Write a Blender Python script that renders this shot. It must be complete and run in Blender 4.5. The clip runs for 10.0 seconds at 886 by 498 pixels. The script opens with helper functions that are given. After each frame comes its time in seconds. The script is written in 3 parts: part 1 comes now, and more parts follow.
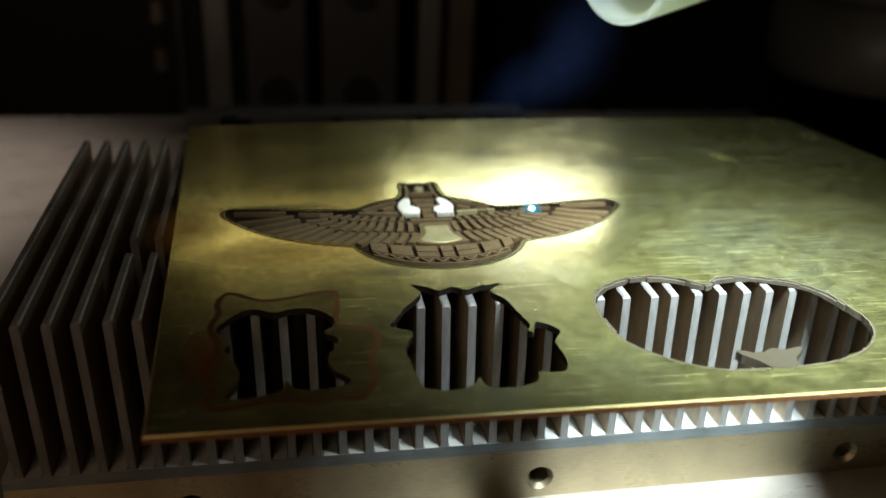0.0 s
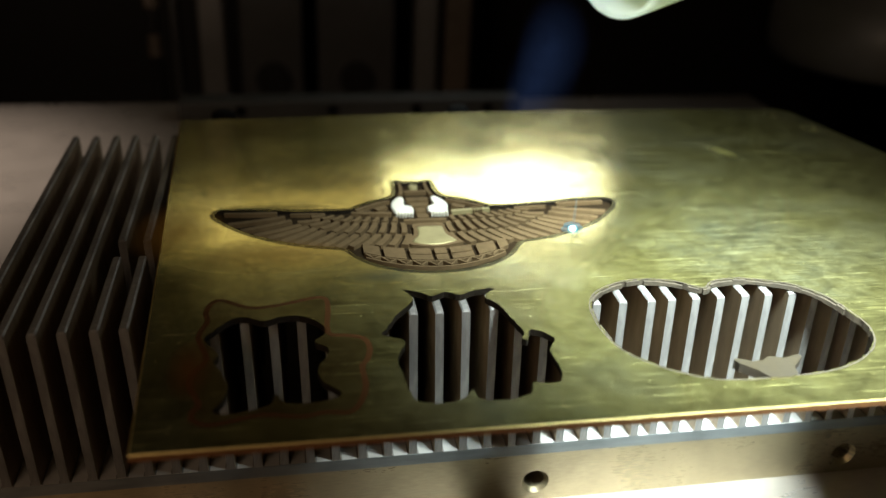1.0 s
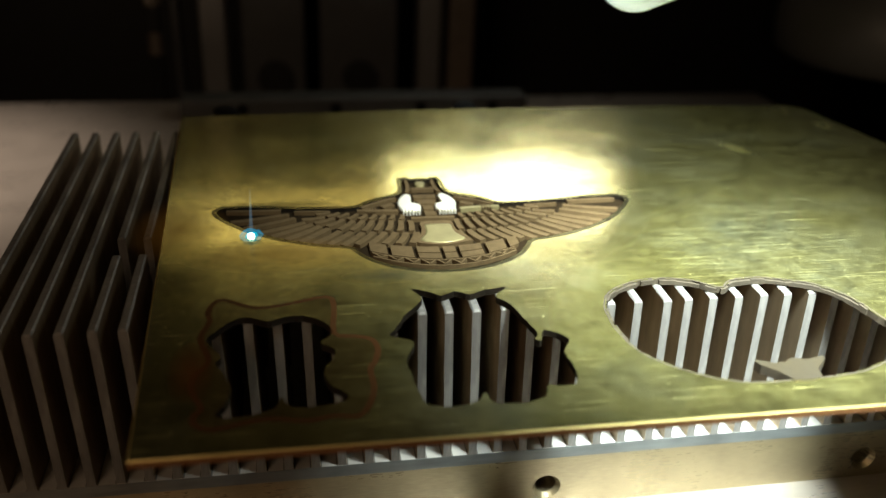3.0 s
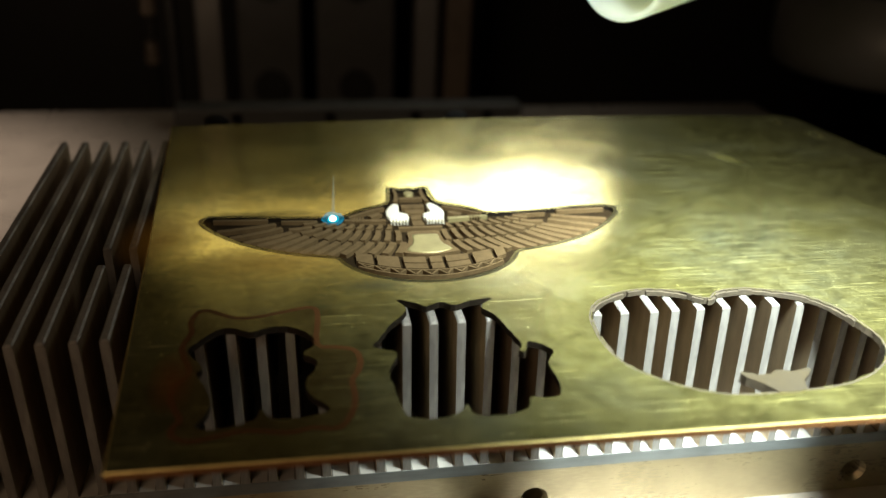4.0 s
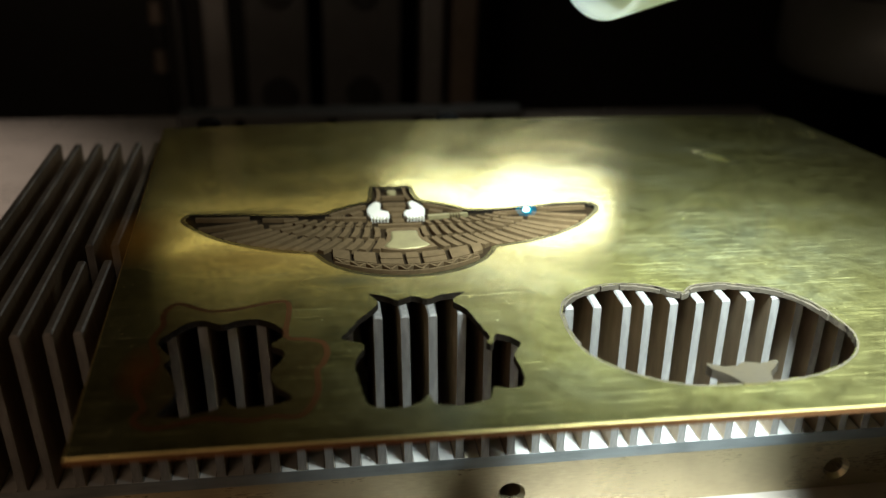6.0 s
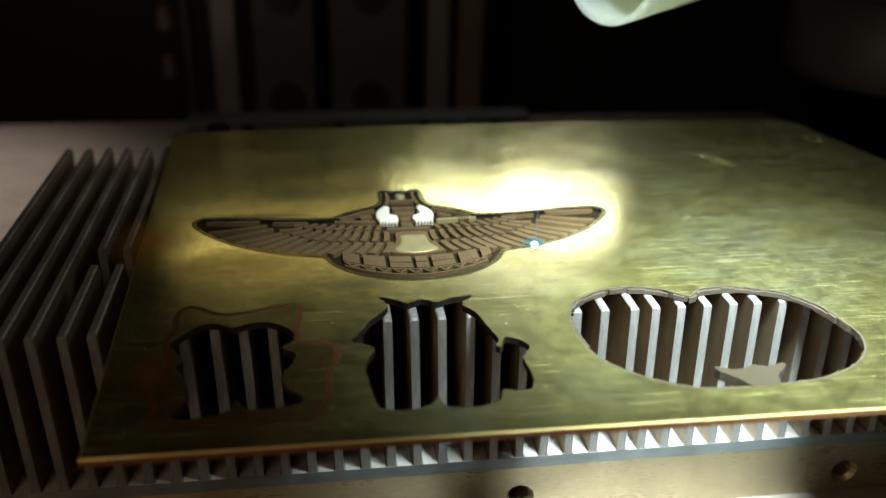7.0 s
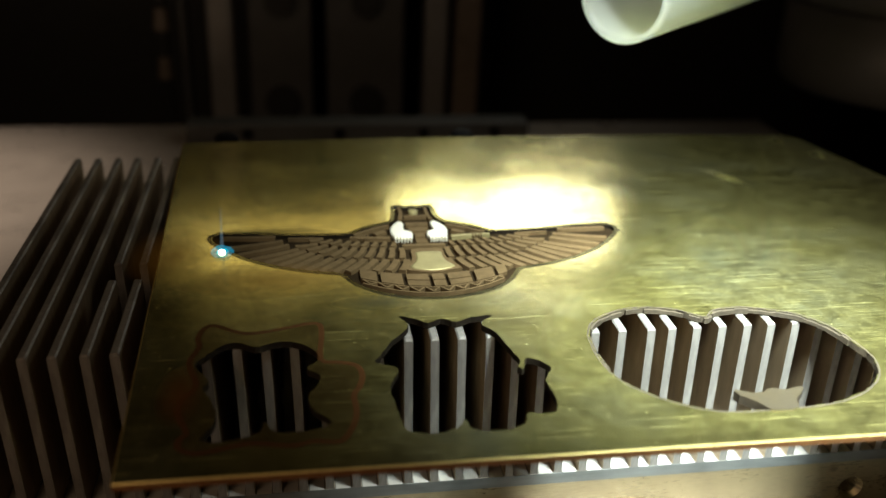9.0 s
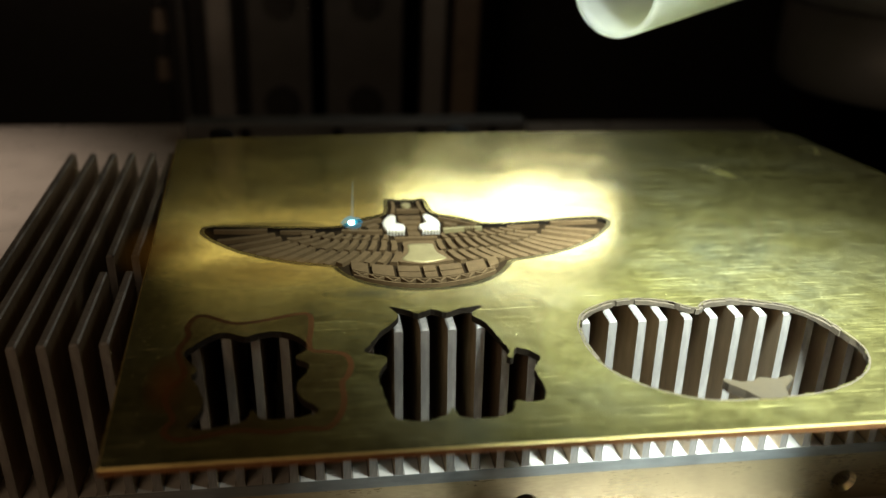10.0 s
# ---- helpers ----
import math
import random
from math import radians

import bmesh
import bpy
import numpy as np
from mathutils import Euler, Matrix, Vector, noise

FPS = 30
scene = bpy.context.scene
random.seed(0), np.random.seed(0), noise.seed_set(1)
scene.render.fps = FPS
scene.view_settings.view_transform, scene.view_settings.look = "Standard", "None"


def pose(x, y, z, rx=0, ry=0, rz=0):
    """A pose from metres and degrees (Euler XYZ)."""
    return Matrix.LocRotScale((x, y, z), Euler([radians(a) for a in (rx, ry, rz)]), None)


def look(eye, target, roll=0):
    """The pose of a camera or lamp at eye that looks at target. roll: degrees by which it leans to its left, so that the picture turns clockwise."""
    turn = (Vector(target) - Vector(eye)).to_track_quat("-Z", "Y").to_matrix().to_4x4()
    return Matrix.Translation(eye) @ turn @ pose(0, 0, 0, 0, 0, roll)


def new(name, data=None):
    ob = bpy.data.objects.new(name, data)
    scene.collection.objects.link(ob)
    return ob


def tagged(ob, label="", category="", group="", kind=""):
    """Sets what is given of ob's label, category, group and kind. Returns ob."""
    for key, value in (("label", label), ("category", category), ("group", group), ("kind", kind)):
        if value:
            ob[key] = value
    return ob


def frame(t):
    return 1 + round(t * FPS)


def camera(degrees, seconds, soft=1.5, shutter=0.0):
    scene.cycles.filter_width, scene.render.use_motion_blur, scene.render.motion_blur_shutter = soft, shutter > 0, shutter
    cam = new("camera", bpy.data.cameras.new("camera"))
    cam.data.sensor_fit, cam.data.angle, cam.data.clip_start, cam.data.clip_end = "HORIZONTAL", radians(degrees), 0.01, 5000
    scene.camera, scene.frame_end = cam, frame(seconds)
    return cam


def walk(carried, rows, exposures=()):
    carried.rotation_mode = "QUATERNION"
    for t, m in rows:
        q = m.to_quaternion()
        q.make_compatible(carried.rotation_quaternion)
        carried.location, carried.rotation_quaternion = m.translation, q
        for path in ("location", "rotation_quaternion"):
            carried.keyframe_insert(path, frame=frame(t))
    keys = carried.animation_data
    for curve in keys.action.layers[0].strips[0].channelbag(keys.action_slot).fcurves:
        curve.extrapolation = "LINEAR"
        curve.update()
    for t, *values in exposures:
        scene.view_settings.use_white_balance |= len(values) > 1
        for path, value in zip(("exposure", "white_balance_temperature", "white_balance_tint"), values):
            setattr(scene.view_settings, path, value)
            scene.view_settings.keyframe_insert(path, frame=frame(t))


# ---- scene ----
from mathutils.geometry import tessellate_polygon

cam = camera(53.0, 10.0)
cam.data.dof.use_dof, cam.data.dof.focus_distance, cam.data.dof.aperture_fstop = True, 0.136, 16.0
PATH = [
    (0, (0.03688, -0.11233, 0.10237), (0.0712, 0.0646, 0.0157), 2.7),
    (0.5, (0.03643, -0.11374, 0.10455), (0.0708, 0.0623, 0.0158), 2.4),
    (1, (0.03842, -0.10863, 0.10488), (0.0726, 0.0661, 0.0138), 2.6),
    (1.5, (0.03965, -0.10828, 0.10435), (0.0741, 0.0655, 0.0116), 2.5),
    (2, (0.03954, -0.10679, 0.10394), (0.0735, 0.0672, 0.0114), 2.5),
    (2.5, (0.03780, -0.10559, 0.10256), (0.0718, 0.0690, 0.0111), 2.5),
    (4, (0.04024, -0.10475, 0.10254), (0.0741, 0.0712, 0.0134), 2.6),
    (4.5, (0.04699, -0.10731, 0.10228), (0.0802, 0.0697, 0.0152), 2.2),
    (5, (0.04770, -0.10788, 0.10287), (0.0796, 0.0694, 0.0161), 2.0),
    (5.5, (0.04732, -0.10744, 0.10097), (0.0777, 0.0699, 0.0136), 1.9),
    (7, (0.04641, -0.10865, 0.10145), (0.0743, 0.0696, 0.0152), 1.6),
    (7.5, (0.04321, -0.10817, 0.09862), (0.0722, 0.0698, 0.0122), 1.9),
    (8, (0.04075, -0.10634, 0.09878), (0.0701, 0.0718, 0.0127), 2.1),
    (8.5, (0.04191, -0.10730, 0.10311), (0.0731, 0.0708, 0.0176), 2.3),
    (9, (0.04105, -0.10737, 0.10473), (0.0726, 0.0700, 0.0181), 2.6),
    (9.5, (0.04100, -0.10770, 0.10305), (0.0724, 0.0701, 0.0171), 2.6),
    (10, (0.04280, -0.10855, 0.10287), (0.0738, 0.0695, 0.0172), 2.5),
]
walk(cam, [(t, look(eye, target, roll)) for t, eye, target, roll in PATH],
     [(0, -0.18, 5900, 10), (0.5, 0.06, 5950, 10), (1, 0.06, 6200, 10), (2, 0.06, 6350, 10), (4, 0.27, 6700, 10), (5, 0.0, 6000, 10), (5.5, -0.10, 6150, 10), (7.5, -0.03, 6000, 10), (8, 0.0, 6200, 10), (8.5, 0.06, 6650, 10), (9, 0.08, 6650, 10), (9.5, 0.16, 6750, 10), (10, 0.17, 6600, 10)])


def mm(*v):
    return tuple(a * 0.001 for a in v)


# ---- light ----
world = bpy.data.worlds.new("room")
scene.world = world
world.use_nodes = True
world.node_tree.nodes["Background"].inputs[0].default_value = (0.75, 0.85, 1.0, 1)
world.node_tree.nodes["Background"].inputs[1].default_value = 0.04


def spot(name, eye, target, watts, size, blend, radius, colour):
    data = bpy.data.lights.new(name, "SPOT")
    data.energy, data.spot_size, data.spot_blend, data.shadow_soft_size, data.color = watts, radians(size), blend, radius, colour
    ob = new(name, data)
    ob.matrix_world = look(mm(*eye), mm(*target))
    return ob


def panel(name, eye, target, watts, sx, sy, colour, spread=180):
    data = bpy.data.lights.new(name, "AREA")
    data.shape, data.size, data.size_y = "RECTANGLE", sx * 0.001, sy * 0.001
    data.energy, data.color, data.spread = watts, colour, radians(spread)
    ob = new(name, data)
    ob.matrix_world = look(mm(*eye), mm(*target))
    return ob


# work lamp over the plate; unseen panels and spots added for highlight and fill
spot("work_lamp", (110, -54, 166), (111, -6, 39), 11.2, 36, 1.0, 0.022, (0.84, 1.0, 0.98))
spot("fill_spot", (103, -32, 168), (101, 19, 39), 2.2, 60, 1.0, 0.010, (0.88, 1.0, 0.95))
# unseen panels sized so their reflection makes the brass highlight and its tail
panel("highlight_panel", (138, 200, 113.5), (90, 37, 39), 0.028, 50, 23, (1.0, 1.0, 0.93)).data.shape = "ELLIPSE"
panel("highlight_tail_panel", (106, 200, 109.5), (75, 38, 39), 0.018, 64, 9.5, (1.0, 1.0, 0.80)).data.shape = "ELLIPSE"
panel("brass_wash_panel", (58, 205, 123), (60, 30, 39), 0.0095, 140, 14, (1.0, 0.80, 0.36)).data.shape = "ELLIPSE"
# added fill: one spot for the bed, one warm panel from the front left
spot("bed_fill_spot", (-90, 170, 330), (-80, 150, 0), 8.2, 30, 1.0, 0.02, (1.0, 0.84, 0.70))
panel("warm_fill_panel", (-120, -270, 240), (0, 10, 20), 0.21, 160, 120, (1.0, 0.70, 0.45))


# ---- materials ----
def material(name, colour, metallic=0.0, rough=0.5, dark=0.7, scale=400.0, bump=0.1, rough_var=0.12, stretch=(1, 1, 1), coat=0.0, fine=2600.0, stain=90.0):
    """A Principled surface with grain and stains at two scales, in object space."""
    m = bpy.data.materials.new(name)
    m.use_nodes = True
    n, k = m.node_tree.nodes, m.node_tree.links
    p = n["Principled BSDF"]
    p.inputs["Metallic"].default_value = metallic
    p.inputs["Coat Weight"].default_value = coat
    tc, mp = n.new("ShaderNodeTexCoord"), n.new("ShaderNodeMapping")
    mp.inputs["Scale"].default_value = stretch
    k.new(tc.outputs["Object"], mp.inputs["Vector"])
    big, mid, small = (n.new("ShaderNodeTexNoise") for _ in range(3))
    for node, s, d in ((big, stain, 5), (mid, scale, 6), (small, fine, 3)):
        node.inputs["Scale"].default_value, node.inputs["Detail"].default_value = s, d
        k.new((tc if node is big else mp).outputs[0 if node is not big else "Object"], node.inputs["Vector"])
    mixf = n.new("ShaderNodeMath")
    mixf.operation = "MULTIPLY_ADD"
    k.new(big.outputs["Fac"], mixf.inputs[0])
    mixf.inputs[1].default_value = 0.6
    half = n.new("ShaderNodeMath")
    half.operation = "MULTIPLY"
    k.new(mid.outputs["Fac"], half.inputs[0])
    half.inputs[1].default_value = 0.4
    k.new(half.outputs[0], mixf.inputs[2])
    ramp = n.new("ShaderNodeValToRGB")
    ramp.color_ramp.elements[0].position, ramp.color_ramp.elements[1].position = 0.33, 0.66
    ramp.color_ramp.elements[0].color = (*(c * dark for c in colour), 1)
    ramp.color_ramp.elements[1].color = (*colour, 1)
    k.new(mixf.outputs[0], ramp.inputs[0])
    k.new(ramp.outputs[0], p.inputs["Base Color"])
    r = n.new("ShaderNodeMapRange")
    r.inputs["From Min"].default_value, r.inputs["From Max"].default_value = 0.3, 0.7
    r.inputs["To Min"].default_value, r.inputs["To Max"].default_value = rough + rough_var, max(0.03, rough - rough_var)
    k.new(mixf.outputs[0], r.inputs["Value"])
    k.new(r.outputs[0], p.inputs["Roughness"])
    b = n.new("ShaderNodeBump")
    b.inputs["Strength"].default_value, b.inputs["Distance"].default_value = bump, 0.0001
    k.new(small.outputs["Fac"], b.inputs["Height"])
    k.new(b.outputs[0], p.inputs["Normal"])
    return m


def glow(name, colour, strength):
    m = bpy.data.materials.new(name)
    m.use_nodes = True
    p = m.node_tree.nodes["Principled BSDF"]
    p.inputs["Base Color"].default_value = (*colour, 1)
    p.inputs["Emission Color"].default_value = (*colour, 1)
    p.inputs["Emission Strength"].default_value = strength
    return m


def brass_material():
    """Worn brushed brass: clouds of tarnish, fine scratches along x, bright flecks."""
    m = bpy.data.materials.new("brushed brass")
    m.use_nodes = True
    n, k = m.node_tree.nodes, m.node_tree.links
    p = n["Principled BSDF"]
    tc = n.new("ShaderNodeTexCoord")

    def tex(scale, detail, stretch=(1, 1, 1), rough=0.55):
        mp, t = n.new("ShaderNodeMapping"), n.new("ShaderNodeTexNoise")
        mp.inputs["Scale"].default_value = stretch
        t.inputs["Scale"].default_value, t.inputs["Detail"].default_value, t.inputs["Roughness"].default_value = scale, detail, rough
        k.new(tc.outputs["Object"], mp.inputs["Vector"])
        k.new(mp.outputs[0], t.inputs["Vector"])
        return t.outputs["Fac"]

    def ramp(src, *stops):
        r = n.new("ShaderNodeValToRGB")
        while len(r.color_ramp.elements) < len(stops):
            r.color_ramp.elements.new(0.5)
        for e, (at, c) in zip(r.color_ramp.elements, stops):
            e.position, e.color = at, (*c, 1)
        k.new(src, r.inputs[0])
        return r.outputs[0]

    def blend(kind, fac, one, two):
        x = n.new("ShaderNodeMix")
        x.data_type, x.blend_type = "RGBA", kind
        x.inputs[0].default_value = fac
        k.new(one, x.inputs[6])
        k.new(two, x.inputs[7])
        return x.outputs[2]

    clouds = ramp(tex(30, 9, (1, 1.3, 1), 0.68), (0.30, (0.34, 0.30, 0.12)), (0.46, (0.50, 0.455, 0.17)), (0.57, (0.56, 0.525, 0.24)), (0.70, (0.47, 0.475, 0.27)))
    spots = ramp(tex(560, 8, (1, 1, 1), 0.8), (0.38, (0.64, 0.62, 0.54)), (0.62, (1, 1, 1)))
    k.new(blend("MULTIPLY", 0.8, clouds, spots), p.inputs["Base Color"])
    # brushing along x, long scores along x and a few across
    streak = tex(110, 5, (1, 40, 1), 0.7)
    turned = n.new("ShaderNodeMapping")
    turned.inputs["Rotation"].default_value, turned.inputs["Scale"].default_value = (0, 0, 0.9), (1, 60, 1)
    nick = n.new("ShaderNodeTexNoise")
    nick.inputs["Scale"].default_value, nick.inputs["Detail"].default_value = 70, 2
    k.new(tc.outputs["Object"], turned.inputs["Vector"])
    k.new(turned.outputs[0], nick.inputs["Vector"])
    rough = blend("ADD", 1.0, ramp(tex(60, 6), (0.3, (0.11, 0.11, 0.11)), (0.7, (0.19, 0.19, 0.19))), ramp(streak, (0.50, (0, 0, 0)), (0.70, (0.05, 0.05, 0.05))))
    rough = blend("ADD", 1.0, rough, ramp(tex(800, 5, (1, 1.6, 1), 0.7), (0.48, (0, 0, 0)), (0.70, (0.05, 0.05, 0.05))))
    k.new(rough, p.inputs["Roughness"])
    metal = blend("MULTIPLY", 1.0, ramp(tex(2300, 2), (0.67, (0.93, 0.93, 0.93)), (0.76, (0.60, 0.60, 0.60))), ramp(nick.outputs["Fac"], (0.66, (1, 1, 1)), (0.72, (0.88, 0.88, 0.88))))
    metal = blend("MULTIPLY", 1.0, metal, ramp(tex(75, 3, (1, 55, 1), 0.6), (0.58, (1, 1, 1)), (0.68, (0.76, 0.76, 0.76))))
    # patches of duller tarnish
    metal = blend("MULTIPLY", 1.0, metal, ramp(tex(260, 8, (1, 1.2, 1), 0.75), (0.36, (1.02, 1.02, 1.02)), (0.64, (0.95, 0.95, 0.95))))
    k.new(metal, p.inputs["Metallic"])
    bump = n.new("ShaderNodeBump")
    bump.inputs["Strength"].default_value, bump.inputs["Distance"].default_value = 0.07, 0.00006
    k.new(streak, bump.inputs["Height"])
    wave = n.new("ShaderNodeBump")
    wave.inputs["Strength"].default_value, wave.inputs["Distance"].default_value = 0.08, 0.0005
    k.new(tex(45, 3), wave.inputs["Height"])
    k.new(bump.outputs[0], wave.inputs["Normal"])
    k.new(wave.outputs[0], p.inputs["Normal"])
    return m


BRASS = brass_material()
BRASS_EDGE = material("red-brown sheared edge", (0.26, 0.11, 0.035), 0.5, 0.7, 0.6, 500, 0.2)
# brighter and less metallic than the sheet, for the bevelled border
EDGE_LINE = material("bright gold arris", (0.62, 0.48, 0.18), 0.6, 0.45, 0.7, 300, 0.1)
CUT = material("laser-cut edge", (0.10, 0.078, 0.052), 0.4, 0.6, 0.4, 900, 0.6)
# darker copy of the cut edge: soot, plus the unlit walls painted dark
CUT_DARK = material("sooty and shaded cut edge", (0.022, 0.017, 0.012), 0.0, 0.8, 0.4, 900, 0.6)
ENGRAVED = material("engraved brass floor", (0.028, 0.018, 0.009), 0.0, 0.85, 0.55, 900, 0.6, 0.1)
RELIEF = material("browned brass relief", (0.138, 0.090, 0.041), 0.0, 0.8, 0.6, 900, 0.4, 0.12)
RELIEF.node_tree.nodes["Principled BSDF"].inputs["Specular IOR Level"].default_value = 0.15
# near-white and hardly metallic: the lamp's glare is put into the colour
GLARE_BRASS = material("brass with painted glare", (0.95, 0.91, 0.78), 0.2, 0.45, 0.8, 500, 0.1, 0.08)
SHIELD = material("golden brass", (0.40, 0.34, 0.16), 0.5, 0.55, 0.5, 300, 0.1, 0.1)
ALU = material("milled aluminium", (0.215, 0.20, 0.183), 0.25, 0.60, 0.40, 800, 0.15, 0.12, (2, 2, 0.4))
# brown stands for brass-coloured bounce light painted on the fin sides
ALU_SIDE = material("slot side with brass bounce tint", (0.32, 0.24, 0.15), 0.35, 0.40, 0.55, 350, 0.15, 0.12, (2, 2, 0.4))
# paler copy of the aluminium: light falling on the slot floor is painted in
ALU_FLOOR = material("slot floor with painted light", (0.55, 0.52, 0.48), 0.5, 0.45, 0.8, 350, 0.15, 0.1)
ALU_BAND = material("grey reflection band", (0.13, 0.14, 0.14), 0.4, 0.45, 0.45, 150, 0.2, 0.1, (1, 1, 6))
# tan is the bed's and brass's reflected light, put into the base colour
ALU_FACE = material("sawn aluminium end with tan bounce tint", (0.25, 0.20, 0.115), 0.65, 0.32, 0.6, 500, 0.3, 0.12, (1, 1, 8))
BED = material("bed aluminium", (0.58, 0.51, 0.44), 0.78, 0.32, 0.8, 200, 0.15, 0.1, (1, 8, 1))
BLACK = material("black paint", (0.02, 0.019, 0.018), 0.0, 0.5, 0.6, 60, 0.1)
GREY = material("grey machine panel", (0.10, 0.10, 0.10), 0.2, 0.5, 0.7, 60, 0.1)
DARK_BAR = material("dull dark bar", (0.035, 0.035, 0.034), 0.1, 0.6, 0.7, 60, 0.1)
ROD = material("polished steel rod", (0.26, 0.255, 0.25), 0.3, 0.4, 0.8, 60, 0.05)
COPPER = material("brown cable sleeve", (0.20, 0.16, 0.125), 0.1, 0.5, 0.6, 80, 0.1)
PLASTIC = material("off-white plastic", (0.80, 0.82, 0.80), 0.0, 0.4, 0.9, 80, 0.05)
# white plastic given a dark grey, for the gloom it hangs in
SHADED_HOSE = material("white plastic hose painted dark", (0.17, 0.17, 0.16), 0.0, 0.5, 0.85, 60, 0.05)
TONGUE = material("raw brass", (0.038, 0.028, 0.014), 0.2, 0.55, 0.7, 500, 0.3)
RUBBER = material("black rubber", (0.008, 0.008, 0.008), 0.0, 0.85, 0.7, 200, 0.1)
ALU.node_tree.nodes["Principled BSDF"].inputs["Specular IOR Level"].default_value = 0.2
for dull in (ENGRAVED, CUT_DARK, RUBBER):
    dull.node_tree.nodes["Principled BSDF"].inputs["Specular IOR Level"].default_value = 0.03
# thin plastic lets part of the light through
n, k = PLASTIC.node_tree.nodes, PLASTIC.node_tree.links
thin, both = n.new("ShaderNodeBsdfTranslucent"), n.new("ShaderNodeMixShader")
thin.inputs[0].default_value, both.inputs[0].default_value = (0.86, 0.90, 0.92, 1), 0.68
k.new(n["Principled BSDF"].outputs[0], both.inputs[1])
k.new(thin.outputs[0], both.inputs[2])
k.new(both.outputs[0], n["Material Output"].inputs[0])


# ---- building helpers ----
def part(name, bm, mat, parent=None, label="", smooth=False):
    me = bpy.data.meshes.new(name)
    bm.to_mesh(me)
    bm.free()
    for m in mat if isinstance(mat, (list, tuple)) else [mat]:
        me.materials.append(m)
    if smooth:
        for f in me.polygons:
            f.use_smooth = True
    ob = new(name, me)
    if parent:
        ob.parent = parent
    if label:
        tagged(ob, label)
    return ob


def empty(name, at=(0, 0, 0)):
    ob = new(name)
    ob.empty_display_size = 0.01
    ob.location = mm(*at)
    return ob


def box_into(bm, lo, hi, bevel=0.0, mat=0):
    lo, hi = mm(*lo), mm(*hi)
    vs = [bm.verts.new((x, y, z)) for z in (lo[2], hi[2]) for y in (lo[1], hi[1]) for x in (lo[0], hi[0])]
    fs = [bm.faces.new([vs[i] for i in q]) for q in ((0, 2, 3, 1), (4, 5, 7, 6), (0, 1, 5, 4), (2, 6, 7, 3), (0, 4, 6, 2), (1, 3, 7, 5))]
    for f in fs:
        f.material_index = mat
    if bevel:
        bmesh.ops.bevel(bm, geom=list({e for f in fs for e in f.edges}), offset=bevel * 0.001, segments=2, affect="EDGES", profile=0.5)


def box(lo, hi, bevel=0.0):
    bm = bmesh.new()
    box_into(bm, lo, hi, bevel)
    return bm


def prism(bm, loop, z0, z1, mat=0, wall_mat=None):
    """An upright prism over a loop of (x, y) in mm, counter-clockwise."""
    lo = [bm.verts.new(mm(x, y, z0)) for x, y in loop]
    hi = [bm.verts.new(mm(x, y, z1)) for x, y in loop]
    n = len(loop)
    bm.faces.new(hi).material_index = mat
    bm.faces.new(lo[::-1]).material_index = mat
    for i in range(n):
        bm.faces.new((lo[i], lo[(i + 1) % n], hi[(i + 1) % n], hi[i])).material_index = mat if wall_mat is None else wall_mat


def dome(bm, loop, z0, z1, rise):
    """A low rounded cushion over a loop: upright rim, then rings that close to the middle."""
    n = len(loop)
    cx, cy = sum(p[0] for p in loop) / n, sum(p[1] for p in loop) / n
    rings = [[bm.verts.new(mm(cx + (x - cx) * f, cy + (y - cy) * f, z)) for x, y in loop]
             for f, z in ((1, z0), (1, z1), (0.86, z1 + rise * 0.45), (0.62, z1 + rise * 0.8), (0.3, z1 + rise * 0.97))]
    for ra, rb in zip(rings, rings[1:]):
        for i in range(n):
            j = (i + 1) % n
            bm.faces.new((ra[i], ra[j], rb[j], rb[i]))
    bm.faces.new(rings[-1])


def rod(a, b, r, sides=24, r2=None):
    bm = bmesh.new()
    a, b = Vector(mm(*a)), Vector(mm(*b))
    m = (b - a).to_track_quat("Z", "Y").to_matrix().to_4x4()
    bmesh.ops.create_cone(bm, cap_ends=True, segments=sides, radius1=r * 0.001, radius2=(r if r2 is None else r2) * 0.001, depth=(b - a).length,
                          matrix=Matrix.Translation((a + b) / 2) @ m)
    return bm


def rounded(points, steps=3):
    """A closed smooth line through the points (Catmull-Rom)."""
    out, n = [], len(points)
    for i in range(n):
        p0, p1, p2, p3 = (Vector(points[(i + j) % n]) for j in (-1, 0, 1, 2))
        for s in range(steps):
            t = s / steps
            q = 0.5 * (2 * p1 + (p2 - p0) * t + (2 * p0 - 5 * p1 + 4 * p2 - p3) * t * t + (3 * p1 - p0 - 3 * p2 + p3) * t ** 3)
            out.append((q.x, q.y))
    return out


def area(loop):
    return sum(x0 * y1 - x1 * y0 for (x0, y0), (x1, y1) in zip(loop, loop[1:] + loop[:1])) / 2


def ccw(loop):
    return loop if area(loop) > 0 else loop[::-1]


def sheet(bm, loops, z, mat=0, up=True):
    """A flat face with holes: the first loop is the border."""
    tris = tessellate_polygon([[Vector((x, y, 0)) for x, y in lp] for lp in loops])
    flat = [p for lp in loops for p in lp]
    vs = [bm.verts.new(mm(x, y, z)) for x, y in flat]
    for a, b, c in tris:
        (x0, y0), (x1, y1), (x2, y2) = flat[a], flat[b], flat[c]
        turn = (x1 - x0) * (y2 - y0) - (x2 - x0) * (y1 - y0)
        if abs(turn) < 1e-9:
            continue
        order = (a, b, c) if (turn > 0) == up else (c, b, a)
        bm.faces.new([vs[i] for i in order]).material_index = mat


